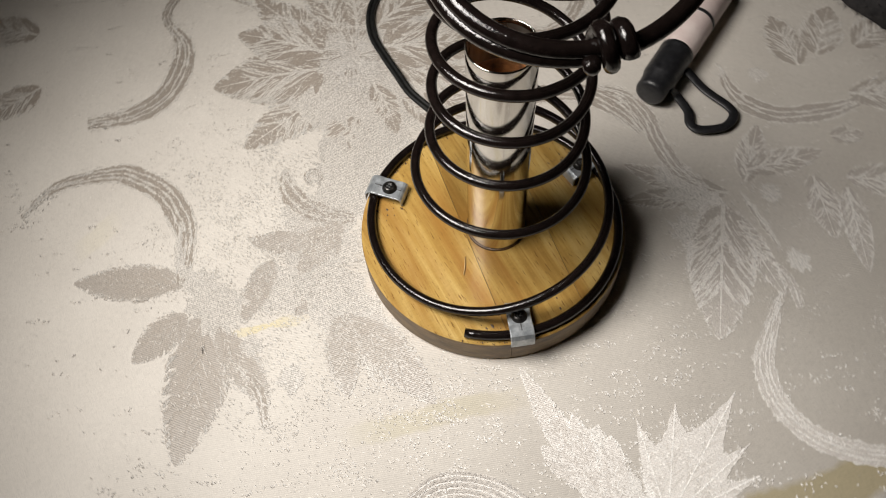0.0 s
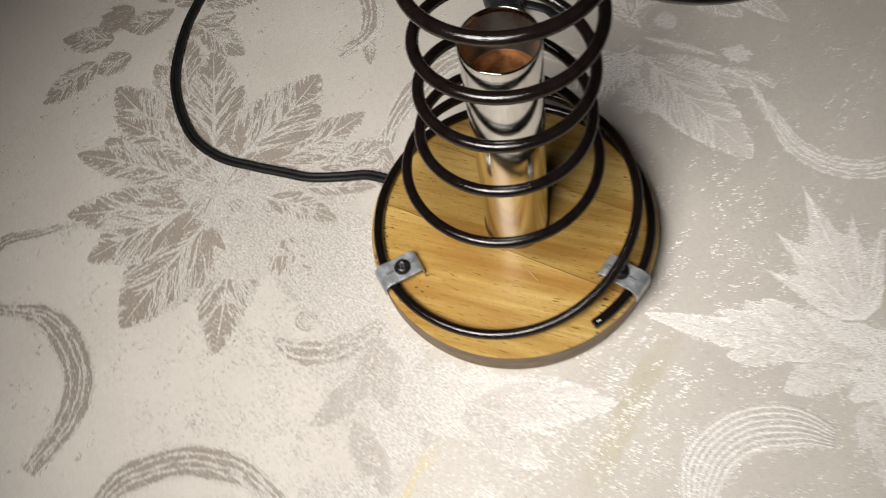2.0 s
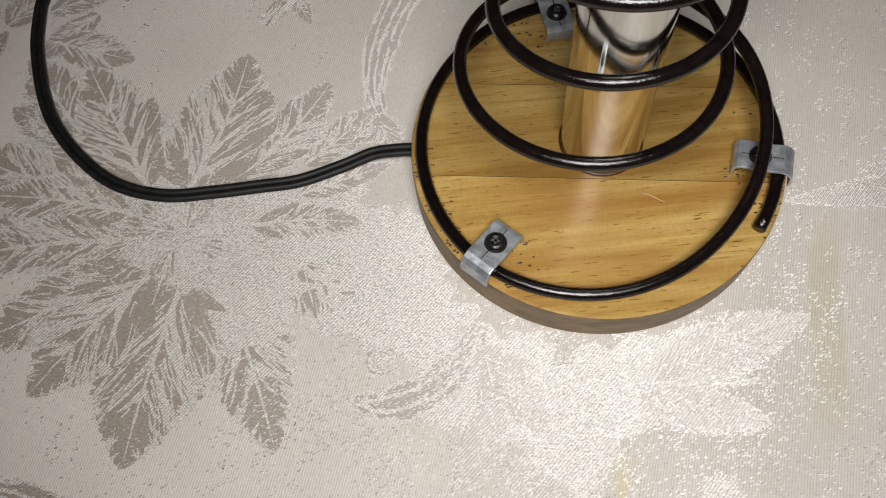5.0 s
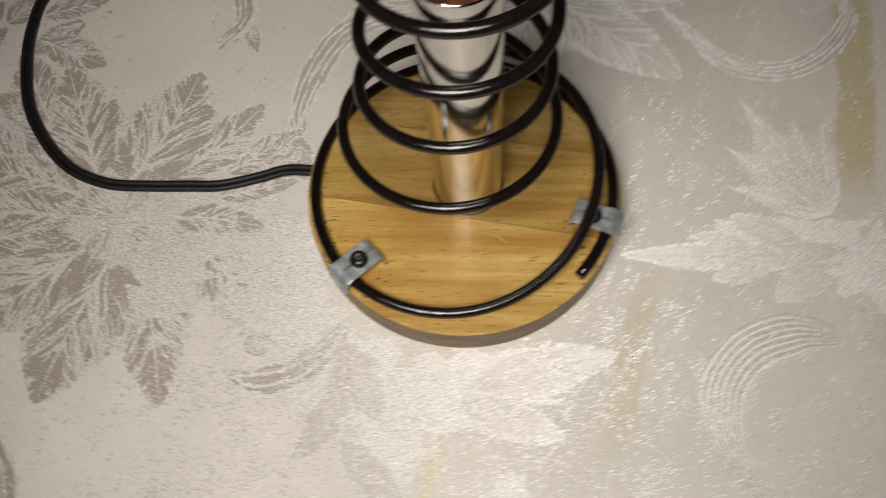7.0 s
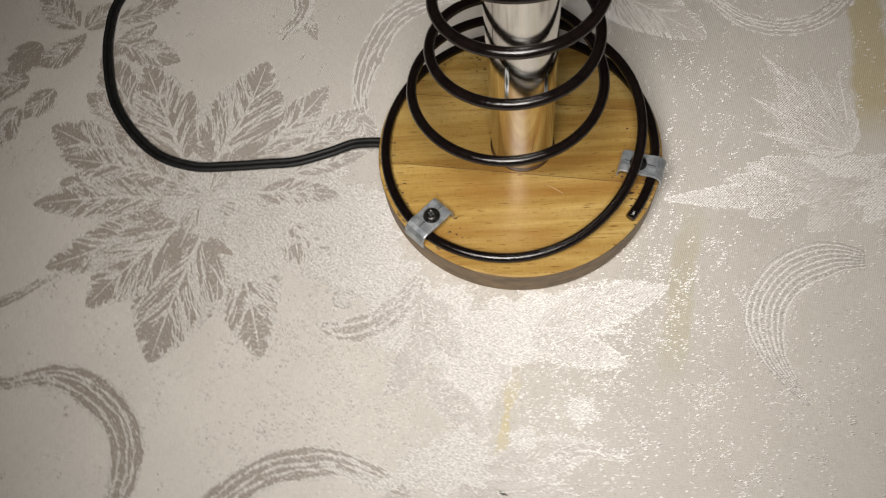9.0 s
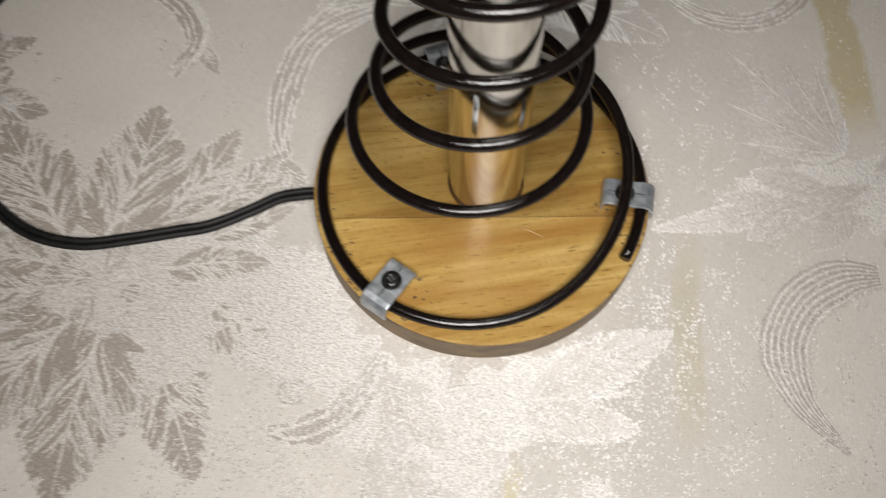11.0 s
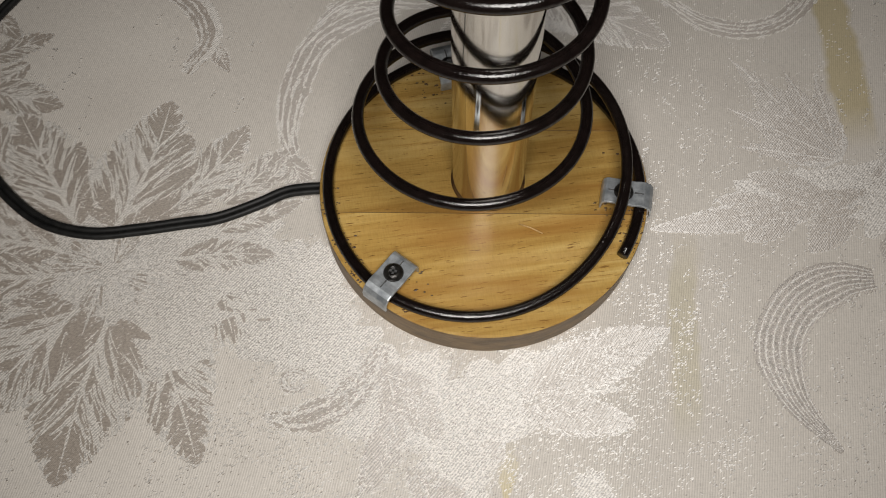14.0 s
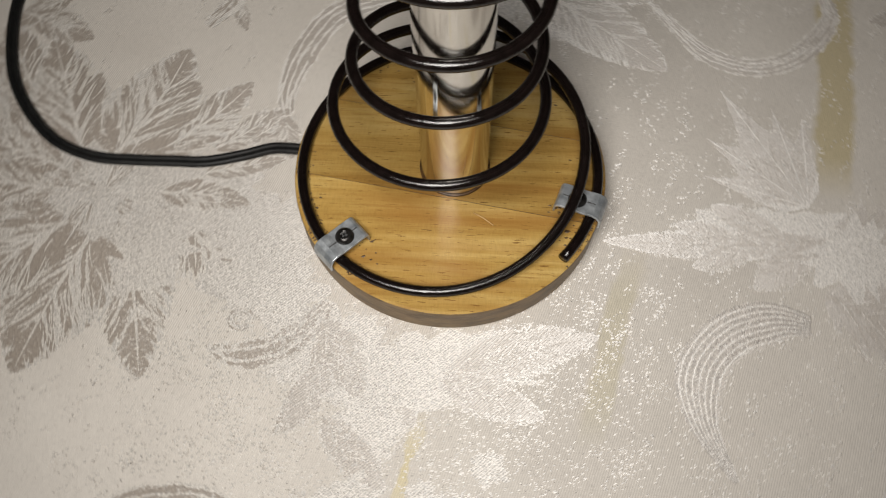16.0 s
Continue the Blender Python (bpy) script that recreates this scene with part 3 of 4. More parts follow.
    for strand in polys if not rows else ():
        lay("scroll_strand", [strand], yarn, ribbon)
    return ribbon


def patch(x, y, rx, ry, turn=0.0, ragged=0.3):
    """A ragged patch of silver threads."""
    c, s = math.cos(turn), math.sin(turn)
    n = 40
    rim = []
    for k in range(n + 1):
        a = 2 * math.pi * (k % n) / n
        rr = rim[0][2] if k == n else 1 + ragged * rng.uniform(-1, 1)
        px, py = rx * rr * math.cos(a), ry * rr * math.sin(a)
        rim.append((x + c * px - s * py, y + s * px + c * py, rr))
    for _ in range(int(400000 * 4 * rx * ry)):
        q, r = rng.uniform(0, 2 * math.pi), 1.12 * math.sqrt(rng.random())
        px, py = rx * r * math.cos(q), ry * r * math.sin(q)
        strokes.append((x + c * px - s * py, y + s * px + c * py, FLOAT + rng.gauss(0, 0.22), rng.uniform(0.0006, 0.0016), rng.uniform(0.00013, 0.00028)))
        # a dark dash just off the float, painted as its shade
        if rng.random() < 0.3:
            slub_shades.append((x + c * px - s * py + 0.0003, y + s * px + c * py - 0.0005, FLOAT + rng.gauss(0, 0.3), rng.uniform(0.0004, 0.0010), rng.uniform(0.00012, 0.00022)))
    return lay("silver_patch", [([(x, y)] * (n + 1), [(p[0], p[1]) for p in rim])], SILVER)


# silver ground between the cluster's leaves and round the lamp's foot
for args in ((-0.180, -0.006, 0.046, 0.034, 0.2), (-0.130, -0.012, 0.040, 0.022, -0.2), (-0.150, -0.045, 0.030, 0.022, 0.3), (-0.090, -0.030, 0.024, 0.020, 0.0), (-0.085, -0.060, 0.030, 0.020, -0.5),
             (-0.050, -0.090, 0.030, 0.022, 0.0), (-0.010, -0.096, 0.040, 0.016, 0.1), (0.020, -0.092, 0.035, 0.014, 0.2), (-0.030, -0.120, 0.014, 0.020, 0.0), (0.050, 0.105, 0.016, 0.012, 0.4),
             (0.150, -0.018, 0.040, 0.014, 0.1), (0.020, 0.118, 0.022, 0.012, 0.2), (-0.040, -0.160, 0.022, 0.014, 0.1), (0.195, -0.030, 0.022, 0.020, 0.0)):
    patch(*args)
# the large leaf cluster
for args in ((-0.2445, 0.1140, -0.2084, 0.1269, 0.014, 3), (-0.2388, 0.0951, -0.2007, 0.0797, 0.018, 4), (-0.2644, 0.1085, -0.2486, 0.1282, 0.016, 3), (-0.2810, 0.0804, -0.2640, 0.1051, 0.013, 3), (-0.2264, 0.0391, -0.2551, 0.0602, 0.016, 3),
             (-0.1014, 0.0228, -0.0868, 0.0350, 0.009, 3), (-0.2341, -0.0005, -0.2605, 0.0001, 0.013, 3), (-0.2065, 0.0080, -0.2724, 0.0382, 0.032, 4, 0.03), (-0.1973, 0.0001, -0.2610, 0.0160, 0.022, 4, -0.03), (-0.2060, 0.0220, -0.2500, 0.0890, 0.028, 4, 0.03), (-0.1900, 0.0110, -0.2220, 0.0790, 0.036, 4, 0.0, 0.65),
             (-0.1928, -0.0133, -0.2734, -0.0130, 0.023, 4, -0.03), (-0.1936, -0.0240, -0.2580, -0.0520, 0.026, 4, 0.03), (-0.1440, -0.0123, -0.0985, -0.0166, 0.015, 3, 0.04), (-0.1240, 0.0000, -0.0847, 0.0100, 0.011, 3, 0.0),
             (-0.1220, 0.0140, -0.0870, 0.0400, 0.016, 3, 0.0), (-0.1540, 0.0085, -0.1090, 0.0560, 0.024, 4, -0.05), (-0.1720, 0.0080, -0.1470, 0.0760, 0.044, 4, -0.04, 0.6),
             (-0.1860, -0.0300, -0.2310, -0.0755, 0.036, 4, -0.03, 0.65), (-0.1450, -0.0150, -0.0895, -0.0690, 0.032, 4, 0.03, 0.7), (-0.1600, -0.0290, -0.1345, -0.1065, 0.034, 4, 0.02, 0.65), (-0.1730, -0.0360, -0.1920, -0.1070, 0.046, 4, -0.02, 0.6)):
    leaf(*args)
for k in range(13):
    a = k * 2.399
    r0, r1 = 0.004 + 0.004 * (k % 3), 0.020 + 0.008 * ((k * 7) % 5) / 4
    leaf(-0.174 + r0 * math.cos(a), -0.013 + r0 * math.sin(a), -0.174 + r1 * math.cos(a), -0.013 + r1 * math.sin(a), 0.009, 3, 0.04, hatch=1.2, yarn=MOTIF if k % 2 else SILVER)
for k in range(70):
    a, r0, r1 = k * 2.399, rng.uniform(0.004, 0.012), rng.uniform(0.016, 0.034)
    beads((-0.174 + r0 * math.cos(a), -0.013 + r0 * math.sin(a)), (-0.174 + r1 * math.cos(a + 0.15), -0.013 + r1 * math.sin(a + 0.15)), rng.uniform(0.0003, 0.0005))
# scrolls round it
scroll([(-0.1079, -0.0895), (-0.0942, -0.0935), (-0.0773, -0.0901), (-0.0644, -0.0810), (-0.0540, -0.0660)], 0.014, 3)
scroll([(-0.0934 + 0.0048 * math.cos(0.7 * k), -0.0764 + 0.0042 * math.sin(0.7 * k)) for k in range(9)], 0.0036, 2, 0.6, 0.8)
scroll([(-0.0534, -0.0931), (-0.0625, -0.1061), (-0.0670, -0.1198), (-0.0708, -0.1289)], 0.005, 2, 0.8, 0.1)
scroll([(-0.085, 0.026), (-0.090, 0.050), (-0.083, 0.081), (-0.070, 0.104), (-0.048, 0.116), (-0.027, 0.119)], 0.015, 4)
leaf(-0.090, 0.036, -0.082, 0.010, 0.012, 3)
scroll([(-0.217, 0.164), (-0.192, 0.168), (-0.159, 0.158), (-0.136, 0.138), (-0.128, 0.114), (-0.140, 0.092)], 0.014, 4)
leaf(-0.128, 0.112, -0.118, 0.090, 0.008, 3)
scroll([(-0.2500, -0.0560), (-0.2680, -0.0660), (-0.2876, -0.0776), (-0.2895, -0.0972), (-0.2729, -0.1143), (-0.252, -0.1135)], 0.0075, 3, 0.4, 0.7)
scroll([(-0.262, -0.1145), (-0.240, -0.112), (-0.219, -0.121), (-0.201, -0.139), (-0.196, -0.162), (-0.203, -0.190)], 0.016, 4, 0.35)
scroll([(-0.150, -0.245), (-0.1630, -0.220), (-0.1555, -0.1851), (-0.1429, -0.1717), (-0.1261, -0.1617), (-0.1074, -0.1587), (-0.0900, -0.1600), (-0.060, -0.172)], 0.015, 4)
scroll([(-0.101, -0.159), (-0.074, -0.169), (-0.054, -0.161), (-0.029, -0.142)], 0.006, 2, yarn=SILVER)
# sprays below and beside the lamp
for args in ((0.002, -0.098, 0.0715, -0.0766, 0.021, 5, 0.03), (0.000, -0.100, 0.047, -0.115, 0.016, 4, 0.0), (-0.057, -0.075, -0.034, -0.110, 0.020, 4, 0.0),
             (-0.051, -0.096, -0.067, -0.127, 0.014, 4, 0.0), (-0.030, -0.090, -0.010, -0.122, 0.016, 4, 0.0), (-0.038, -0.165, 0.040, -0.208, 0.030, 6, 0.03),
             (-0.022, -0.163, 0.032, -0.154, 0.016, 5, 0.0), (-0.040, -0.176, -0.026, -0.212, 0.018, 4, 0.0), (-0.060, -0.170, -0.090, -0.228, 0.020, 4, 0.0),
             (-0.050, -0.120, -0.020, -0.150, 0.014, 4, 0.0)):
    leaf(*args, yarn=LIT_MOTIF)
patch(0.024, -0.138, 0.0075, 0.0075)
patch(-0.005, -0.150, 0.006, 0.006)
scroll([(0.000, -0.163), (0.021, -0.156), (0.042, -0.160)], 0.006, 2)
# the lobed leaves on the other side
palmate(0.1762, -0.0039, [(55, 0.012), (70, 0.022), (87, 0.0536), (102, 0.060), (119, 0.080), (141.6, 0.062), (163, 0.053), (180, 0.023), (195, 0.012)], LIT_MOTIF)
for args in ((0.182, -0.022, 0.0746, -0.0272, 0.014, 5, 0.02), (0.162, -0.022, 0.128, -0.0055, 0.013, 3), (0.140, -0.024, 0.110, -0.0165, 0.010, 3), (0.174, -0.026, 0.145, -0.0490, 0.016, 3), (0.146, -0.027, 0.1170, -0.0390, 0.012, 3), (0.178, -0.050, 0.252, -0.088, 0.036, 6), (0.184, -0.024, 0.240, -0.020, 0.034, 6, 0.03),
             (0.260, -0.060, 0.320, -0.010, 0.036, 5)):
    leaf(*args, yarn=LIT_MOTIF)
scroll([(0.129, -0.138), (0.117, -0.114), (0.117, -0.091), (0.131, -0.073), (0.152, -0.065), (0.169, -0.066)], 0.021, 6, 0.1, 0.45, rows=7)
scroll([(0.100, 0.128), (0.115, 0.107), (0.135, 0.086), (0.160, 0.080), (0.184, 0.090), (0.203, 0.115), (0.200, 0.136)], 0.011, 4)
scroll([(0.190, 0.148), (0.186, 0.165), (0.183, 0.195)], 0.010, 3)
scroll([(0.071, 0.122), (0.096, 0.131), (0.116, 0.125)], 0.006, 2)
for args in ((0.0458, 0.1300, 0.1054, 0.1229, 0.013, 3), (0.0411, 0.1296, 0.1108, 0.0753, 0.032, 5), (0.0362, 0.1373, -0.0106, 0.0950, 0.016, 3, 0.05), (0.0330, 0.1315, 0.0112, 0.0786, 0.014, 3), (0.0343, 0.1511, 0.0032, 0.1837, 0.015, 3),
             (0.0277, 0.1562, 0.0376, 0.2054, 0.016, 3), (0.0500, 0.1885, 0.0901, 0.1712, 0.016, 3), (0.0658, 0.2004, 0.1160, 0.1727, 0.013, 3), (0.0316, 0.2170, 0.0397, 0.2363, 0.012, 3),
             (0.060, 0.205, 0.090, 0.250, 0.020, 4), (0.268, 0.120, 0.2242, 0.1147, 0.016, 3), (0.240, 0.160, 0.300, 0.120, 0.024, 4)):
    leaf(*args)
scroll([(-0.0750, 0.1096), (-0.0584, 0.1246), (-0.0379, 0.1280), (-0.0151, 0.1228), (0.0084, 0.1209), (0.0233, 0.1265)], 0.011, 3)
scroll([(0.0380, 0.1440), (0.0560, 0.1420), (0.0800, 0.1400)], 0.004, 2, 0.3, 0.3)
for args in ((0.0174, 0.1641, 0.0050), (0.0921, 0.1435, 0.0075), (0.0479, 0.1590, 0.0070)):
    patch(args[0], args[1], args[2], 0.8 * args[2])
# the eye scroll behind
scroll([(-0.0506, 0.1938), (-0.0239, 0.1871), (0.0010, 0.1985), (0.0143, 0.2273), (0.018, 0.250)], 0.014, 3)
patch(-0.0304, 0.2099, 0.006, 0.006)
for args in ((-0.024, 0.238, -0.068, 0.250, 0.022, 5), (-0.026, 0.254, -0.056, 0.290, 0.024, 5), (-0.020, 0.280, -0.028, 0.326, 0.022, 5), (0.010, 0.250, 0.040, 0.300, 0.024, 5)):
    leaf(*args)
# farther sprays at the cloth's sides
for args in ((-0.2761, 0.0644, -0.2912, 0.0450, 0.016, 3), (-0.2957, 0.0532, -0.3147, 0.0151, 0.018, 3), (-0.2933, 0.0725, -0.3287, 0.0651, 0.018, 3), (-0.2661, 0.0982, -0.2902, 0.0824, 0.017, 3), (-0.2936, 0.1008, -0.3062, 0.0760, 0.020, 3), (-0.270, 0.110, -0.300, 0.140, 0.018, 4),
             (-0.300, -0.200, -0.330, -0.235, 0.024, 4), (-0.250, -0.210, -0.240, -0.250, 0.022, 4), (-0.330, -0.150, -0.370, -0.190, 0.024, 4), (-0.220, 0.110, -0.250, 0.085, 0.014, 3),
             (-0.245, 0.150, -0.225, 0.125, 0.010, 3), (-0.300, 0.180, -0.350, 0.220, 0.026, 5), (-0.100, 0.210, -0.150, 0.250, 0.026, 5)):
    leaf(*args)
# loose floats in faint drifts over the ground
for k in range(1700):
    cx, cy, a = rng.uniform(-0.33 if k < 900 else 0.03, 0.30), rng.uniform(-0.26, 0.30 if k < 900 else 0.16), FLOAT + rng.gauss(0, 0.1)
    for _ in range(rng.randint(2, 10)):
        along = rng.gauss(0, 0.0036)
        dash = (cx + 0.33 * along + rng.gauss(0, 0.0011), cy + along, a + rng.gauss(0, 0.2), rng.uniform(0.0008, 0.0017), rng.uniform(0.00018, 0.00036))
        strokes.append(dash)
        # a smaller dark copy below some floats stands for their shadow
        if rng.random() < 0.4:
            slub_shades.append((dash[0] + 0.0004, dash[1] - 0.0006, dash[2], 0.8 * dash[3], 0.8 * dash[4]))
for k in range(900):
    cx, cy = rng.gauss(-0.03, 0.075), rng.gauss(-0.105, 0.035)
    for _ in range(rng.randint(4, 16)):
        # dark flecks strewn in as shade between the floats
        if rng.random() < 0.3:
            slub_shades.append((cx + rng.gauss(0, 0.0030), cy + rng.gauss(0, 0.0036), FLOAT + rng.gauss(0, 0.3), rng.uniform(0.0004, 0.0011), rng.uniform(0.00012, 0.00024)))
        strokes.append((cx + rng.gauss(0, 0.0030), cy + rng.gauss(0, 0.0036), FLOAT + rng.gauss(0, 0.2), rng.uniform(0.0007, 0.0017), rng.uniform(0.00014, 0.00032)))
for _ in range(350):
    slub_shades.append((rng.uniform(-0.33, 0.30), rng.uniform(-0.26, 0.30), FLOAT + rng.gauss(0, 0.4), rng.uniform(0.0005, 0.0014), rng.uniform(0.00012, 0.0003)))


def thread_sheet(name, dashes, mat):
    """Many short raised dashes of yarn as one mesh."""
    verts, faces = [], []
    for x, y, a, length, w in dashes:
        x, y = on_cloth(x, y)
        c, s, k, h = math.cos(a), math.sin(a), len(verts), 0.5 * length
        verts += [(x - c * h - s * w * 0.5, y - s * h + c * w * 0.5, 0.00036), (x - c * h + s * w * 0.5, y - s * h - c * w * 0.5, 0.00036),
                  (x + s * w, y - c * w, 0.00046), (x - s * w, y + c * w, 0.00046),
                  (x + c * h + s * w * 0.5, y + s * h - c * w * 0.5, 0.00036), (x + c * h - s * w * 0.5, y + s * h + c * w * 0.5, 0.00036)]
        faces += [(k, k + 1, k + 2, k + 3), (k + 3, k + 2, k + 4, k + 5)]
    me = bpy.data.meshes.new(name)
    me.from_pydata(verts, [], faces)
    me.materials.append(mat)
    me.shade_smooth()
    ob = new(name, me)
    ob.parent = cloth
    return tagged(ob, kind="stuff")


thread_sheet("float_threads", strokes, THREAD)
thread_sheet("slubs_and_shade", slub_shades, SLUB_SHADE)

# ---- the lamp ----
SEAT = 0.0010
lamp = tagged(new("spring_lamp"), "handmade lamp with round pine base, black coil spring and steel tube", "lamp")
base = tagged(part("base", lathe([(0, SEAT), (0.070, SEAT), (0.070, SEAT + 0.003), (0, SEAT + 0.003)], 64), EDGE, lamp), "round glued pine base with a dark edge")


def board(lo, hi, wood):
    """One glued board of the turned disc, between two lines across it."""
    bm = lathe([(0, SEAT), (0.0732, SEAT), (0.0748, SEAT + 0.0008), (DISC_R, SEAT + 0.0018), (DISC_R, TOP_Z - 0.0018), (0.0747, TOP_Z - 0.0006), (0.0738, TOP_Z), (0, TOP_Z)], 160)
    nrm = Vector((math.sin(math.radians(8.6)), math.cos(math.radians(8.6)), 0))
    for d, sign in ((lo, -1), (hi, 1)):
        if d is None:
            continue
        cut = bmesh.ops.bisect_plane(bm, geom=bm.verts[:] + bm.edges[:] + bm.faces[:], plane_co=nrm * (d - sign * 0.00012), plane_no=nrm * sign, clear_outer=True)
        edges = [e for e in cut["geom_cut"] if isinstance(e, bmesh.types.BMEdge)]
        bmesh.ops.contextual_create(bm, geom=edges)
    bmesh.ops.recalc_face_normals(bm, faces=bm.faces[:])
    ob = part("board", bm, wood, base, smooth=False)
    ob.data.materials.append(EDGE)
    # sides get the end grain that is darkened for the light they miss
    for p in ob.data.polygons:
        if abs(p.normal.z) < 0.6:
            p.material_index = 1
    return ob


board(None, -0.0164, WOODS[0])
board(-0.0164, 0.0280, WOODS[1])
board(0.0280, None, WOODS[2])

RIM = 0.1600


def leaning(bm):
    """The tube stands a little off the middle and leans."""
    for v in bm.verts:
        v.co.x += 0.0022 - 0.0200 * (v.co.z - TOP_Z)
        v.co.y += 0.0014 + 0.0120 * (v.co.z - TOP_Z)
    return bm


part("tube", leaning(lathe([(0.0161 - 0.0001 * k / 24, TOP_Z + (RIM - 0.0008 - TOP_Z) * k / 24) for k in range(25)]
                                  + [(0.0159, RIM - 0.0002), (0.0156, RIM), (0.0153, RIM - 0.0002), (0.0152, RIM - 0.001), (0.01515, RIM - 0.0022)], 96)),
            CHROME, lamp, "polished steel tube with an open top")
part("pipe", leaning(lathe([(0.0, TOP_Z + 0.006), (0.0130, TOP_Z + 0.006), (0.0140, TOP_Z + 0.009), (0.0147, RIM - 0.060), (0.0148, RIM - 0.024), (0.01505, RIM - 0.0235)], 64)), RUST, lamp, "rusty inside of the tube")
part("sleeve", leaning(lathe([(0.01505, RIM - 0.0236), (0.0151, RIM - 0.012), (0.01513, RIM - 0.0024)], 64)), SMEARED, lamp, "stained steel inside the mouth of the tube")

# thin dark ring where the tube meets the base
part("foot_ring", leaning(lathe([(0.0158, TOP_Z), (0.0170, TOP_Z), (0.0169, TOP_Z + 0.0005), (0.0162, TOP_Z + 0.0008), (0.0158, TOP_Z + 0.0008)], 64)), GLUE, lamp)

TURNS = np.array([-41.0, 223, 300, 380, 460, 560, 680, 820, 1000, 1250, 1550, 1850, 2150, 2450, 2700, 3300])
RADII = [0.0706, 0.0706, 0.0631, 0.0620, 0.0561, 0.0487, 0.0432, 0.0413, 0.0371, 0.0363, 0.0349, 0.0357, 0.0360, 0.0400, 0.0400, 0.0395]
RISES = np.array([-41.0, 223, 300, 380, 460, 560, 680, 820, 1000, 1250, 1550, 1850, 2150, 2450, 2700, 2900, 3300])
HEIGHTS = [0.0227, 0.0227, 0.0267, 0.0468, 0.0526, 0.0593, 0.0697, 0.0834, 0.1000, 0.1228, 0.1478, 0.1739, 0.2001, 0.2280, 0.2540, 0.2635, 0.2640]


def coil_point(th):
    r, z, a = blend(th, TURNS, RADII), blend(th, RISES, HEIGHTS), math.radians(th)
    if th <= 223:
        r, z = RADII[0], HEIGHTS[0]
    g, h = min(max((th - 260) / 300, 0), 1), min(max((th - 2430) / 300, 0), 1)
    g, h = g * g * (3 - 2 * g), h * h * (3 - 2 * h)
    ox, oy = g * (1 - h) * (-0.0033 + 0.0272 * (z - 0.03)) + h * 0.0550, g * (1 - h) * (0.0072 + 0.0099 * (z - 0.03)) - h * 0.0105
    tx, ty = g * (1 - h) * -0.0738 - h * 0.177, g * (1 - h) * -0.0950 + h * 0.138
    return (r * math.cos(a) + ox, r * math.sin(a) + oy, z + r * (tx * math.cos(a) + ty * math.sin(a)))


END = 3227
spring = part("spring", sweep([coil_point(th) for th in range(-41, END, 4)], round_section(WIRE)), IRON, lamp, "black lacquered hourglass coil spring")
# the wire's end is wrapped round the coil in a knot
knot_c = Vector(coil_point(END - 4))
wrap = []
axis = (Vector(coil_point(END - 4)) - Vector(coil_point(END - 16))).normalized()
u = axis.cross(Vector((0, 0, 1))).normalized()
w = axis.cross(u)
for k in range(28):
    a = k * 0.46
    wrap.append(knot_c + axis * (-0.005 + 0.010 * k / 27) + (u * math.cos(a) + w * math.sin(a)) * 0.0048)
part("knot", sweep(wrap, round_section(0.0024, 10), up=(0.3, 0.5, 0.8)), IRON, spring)


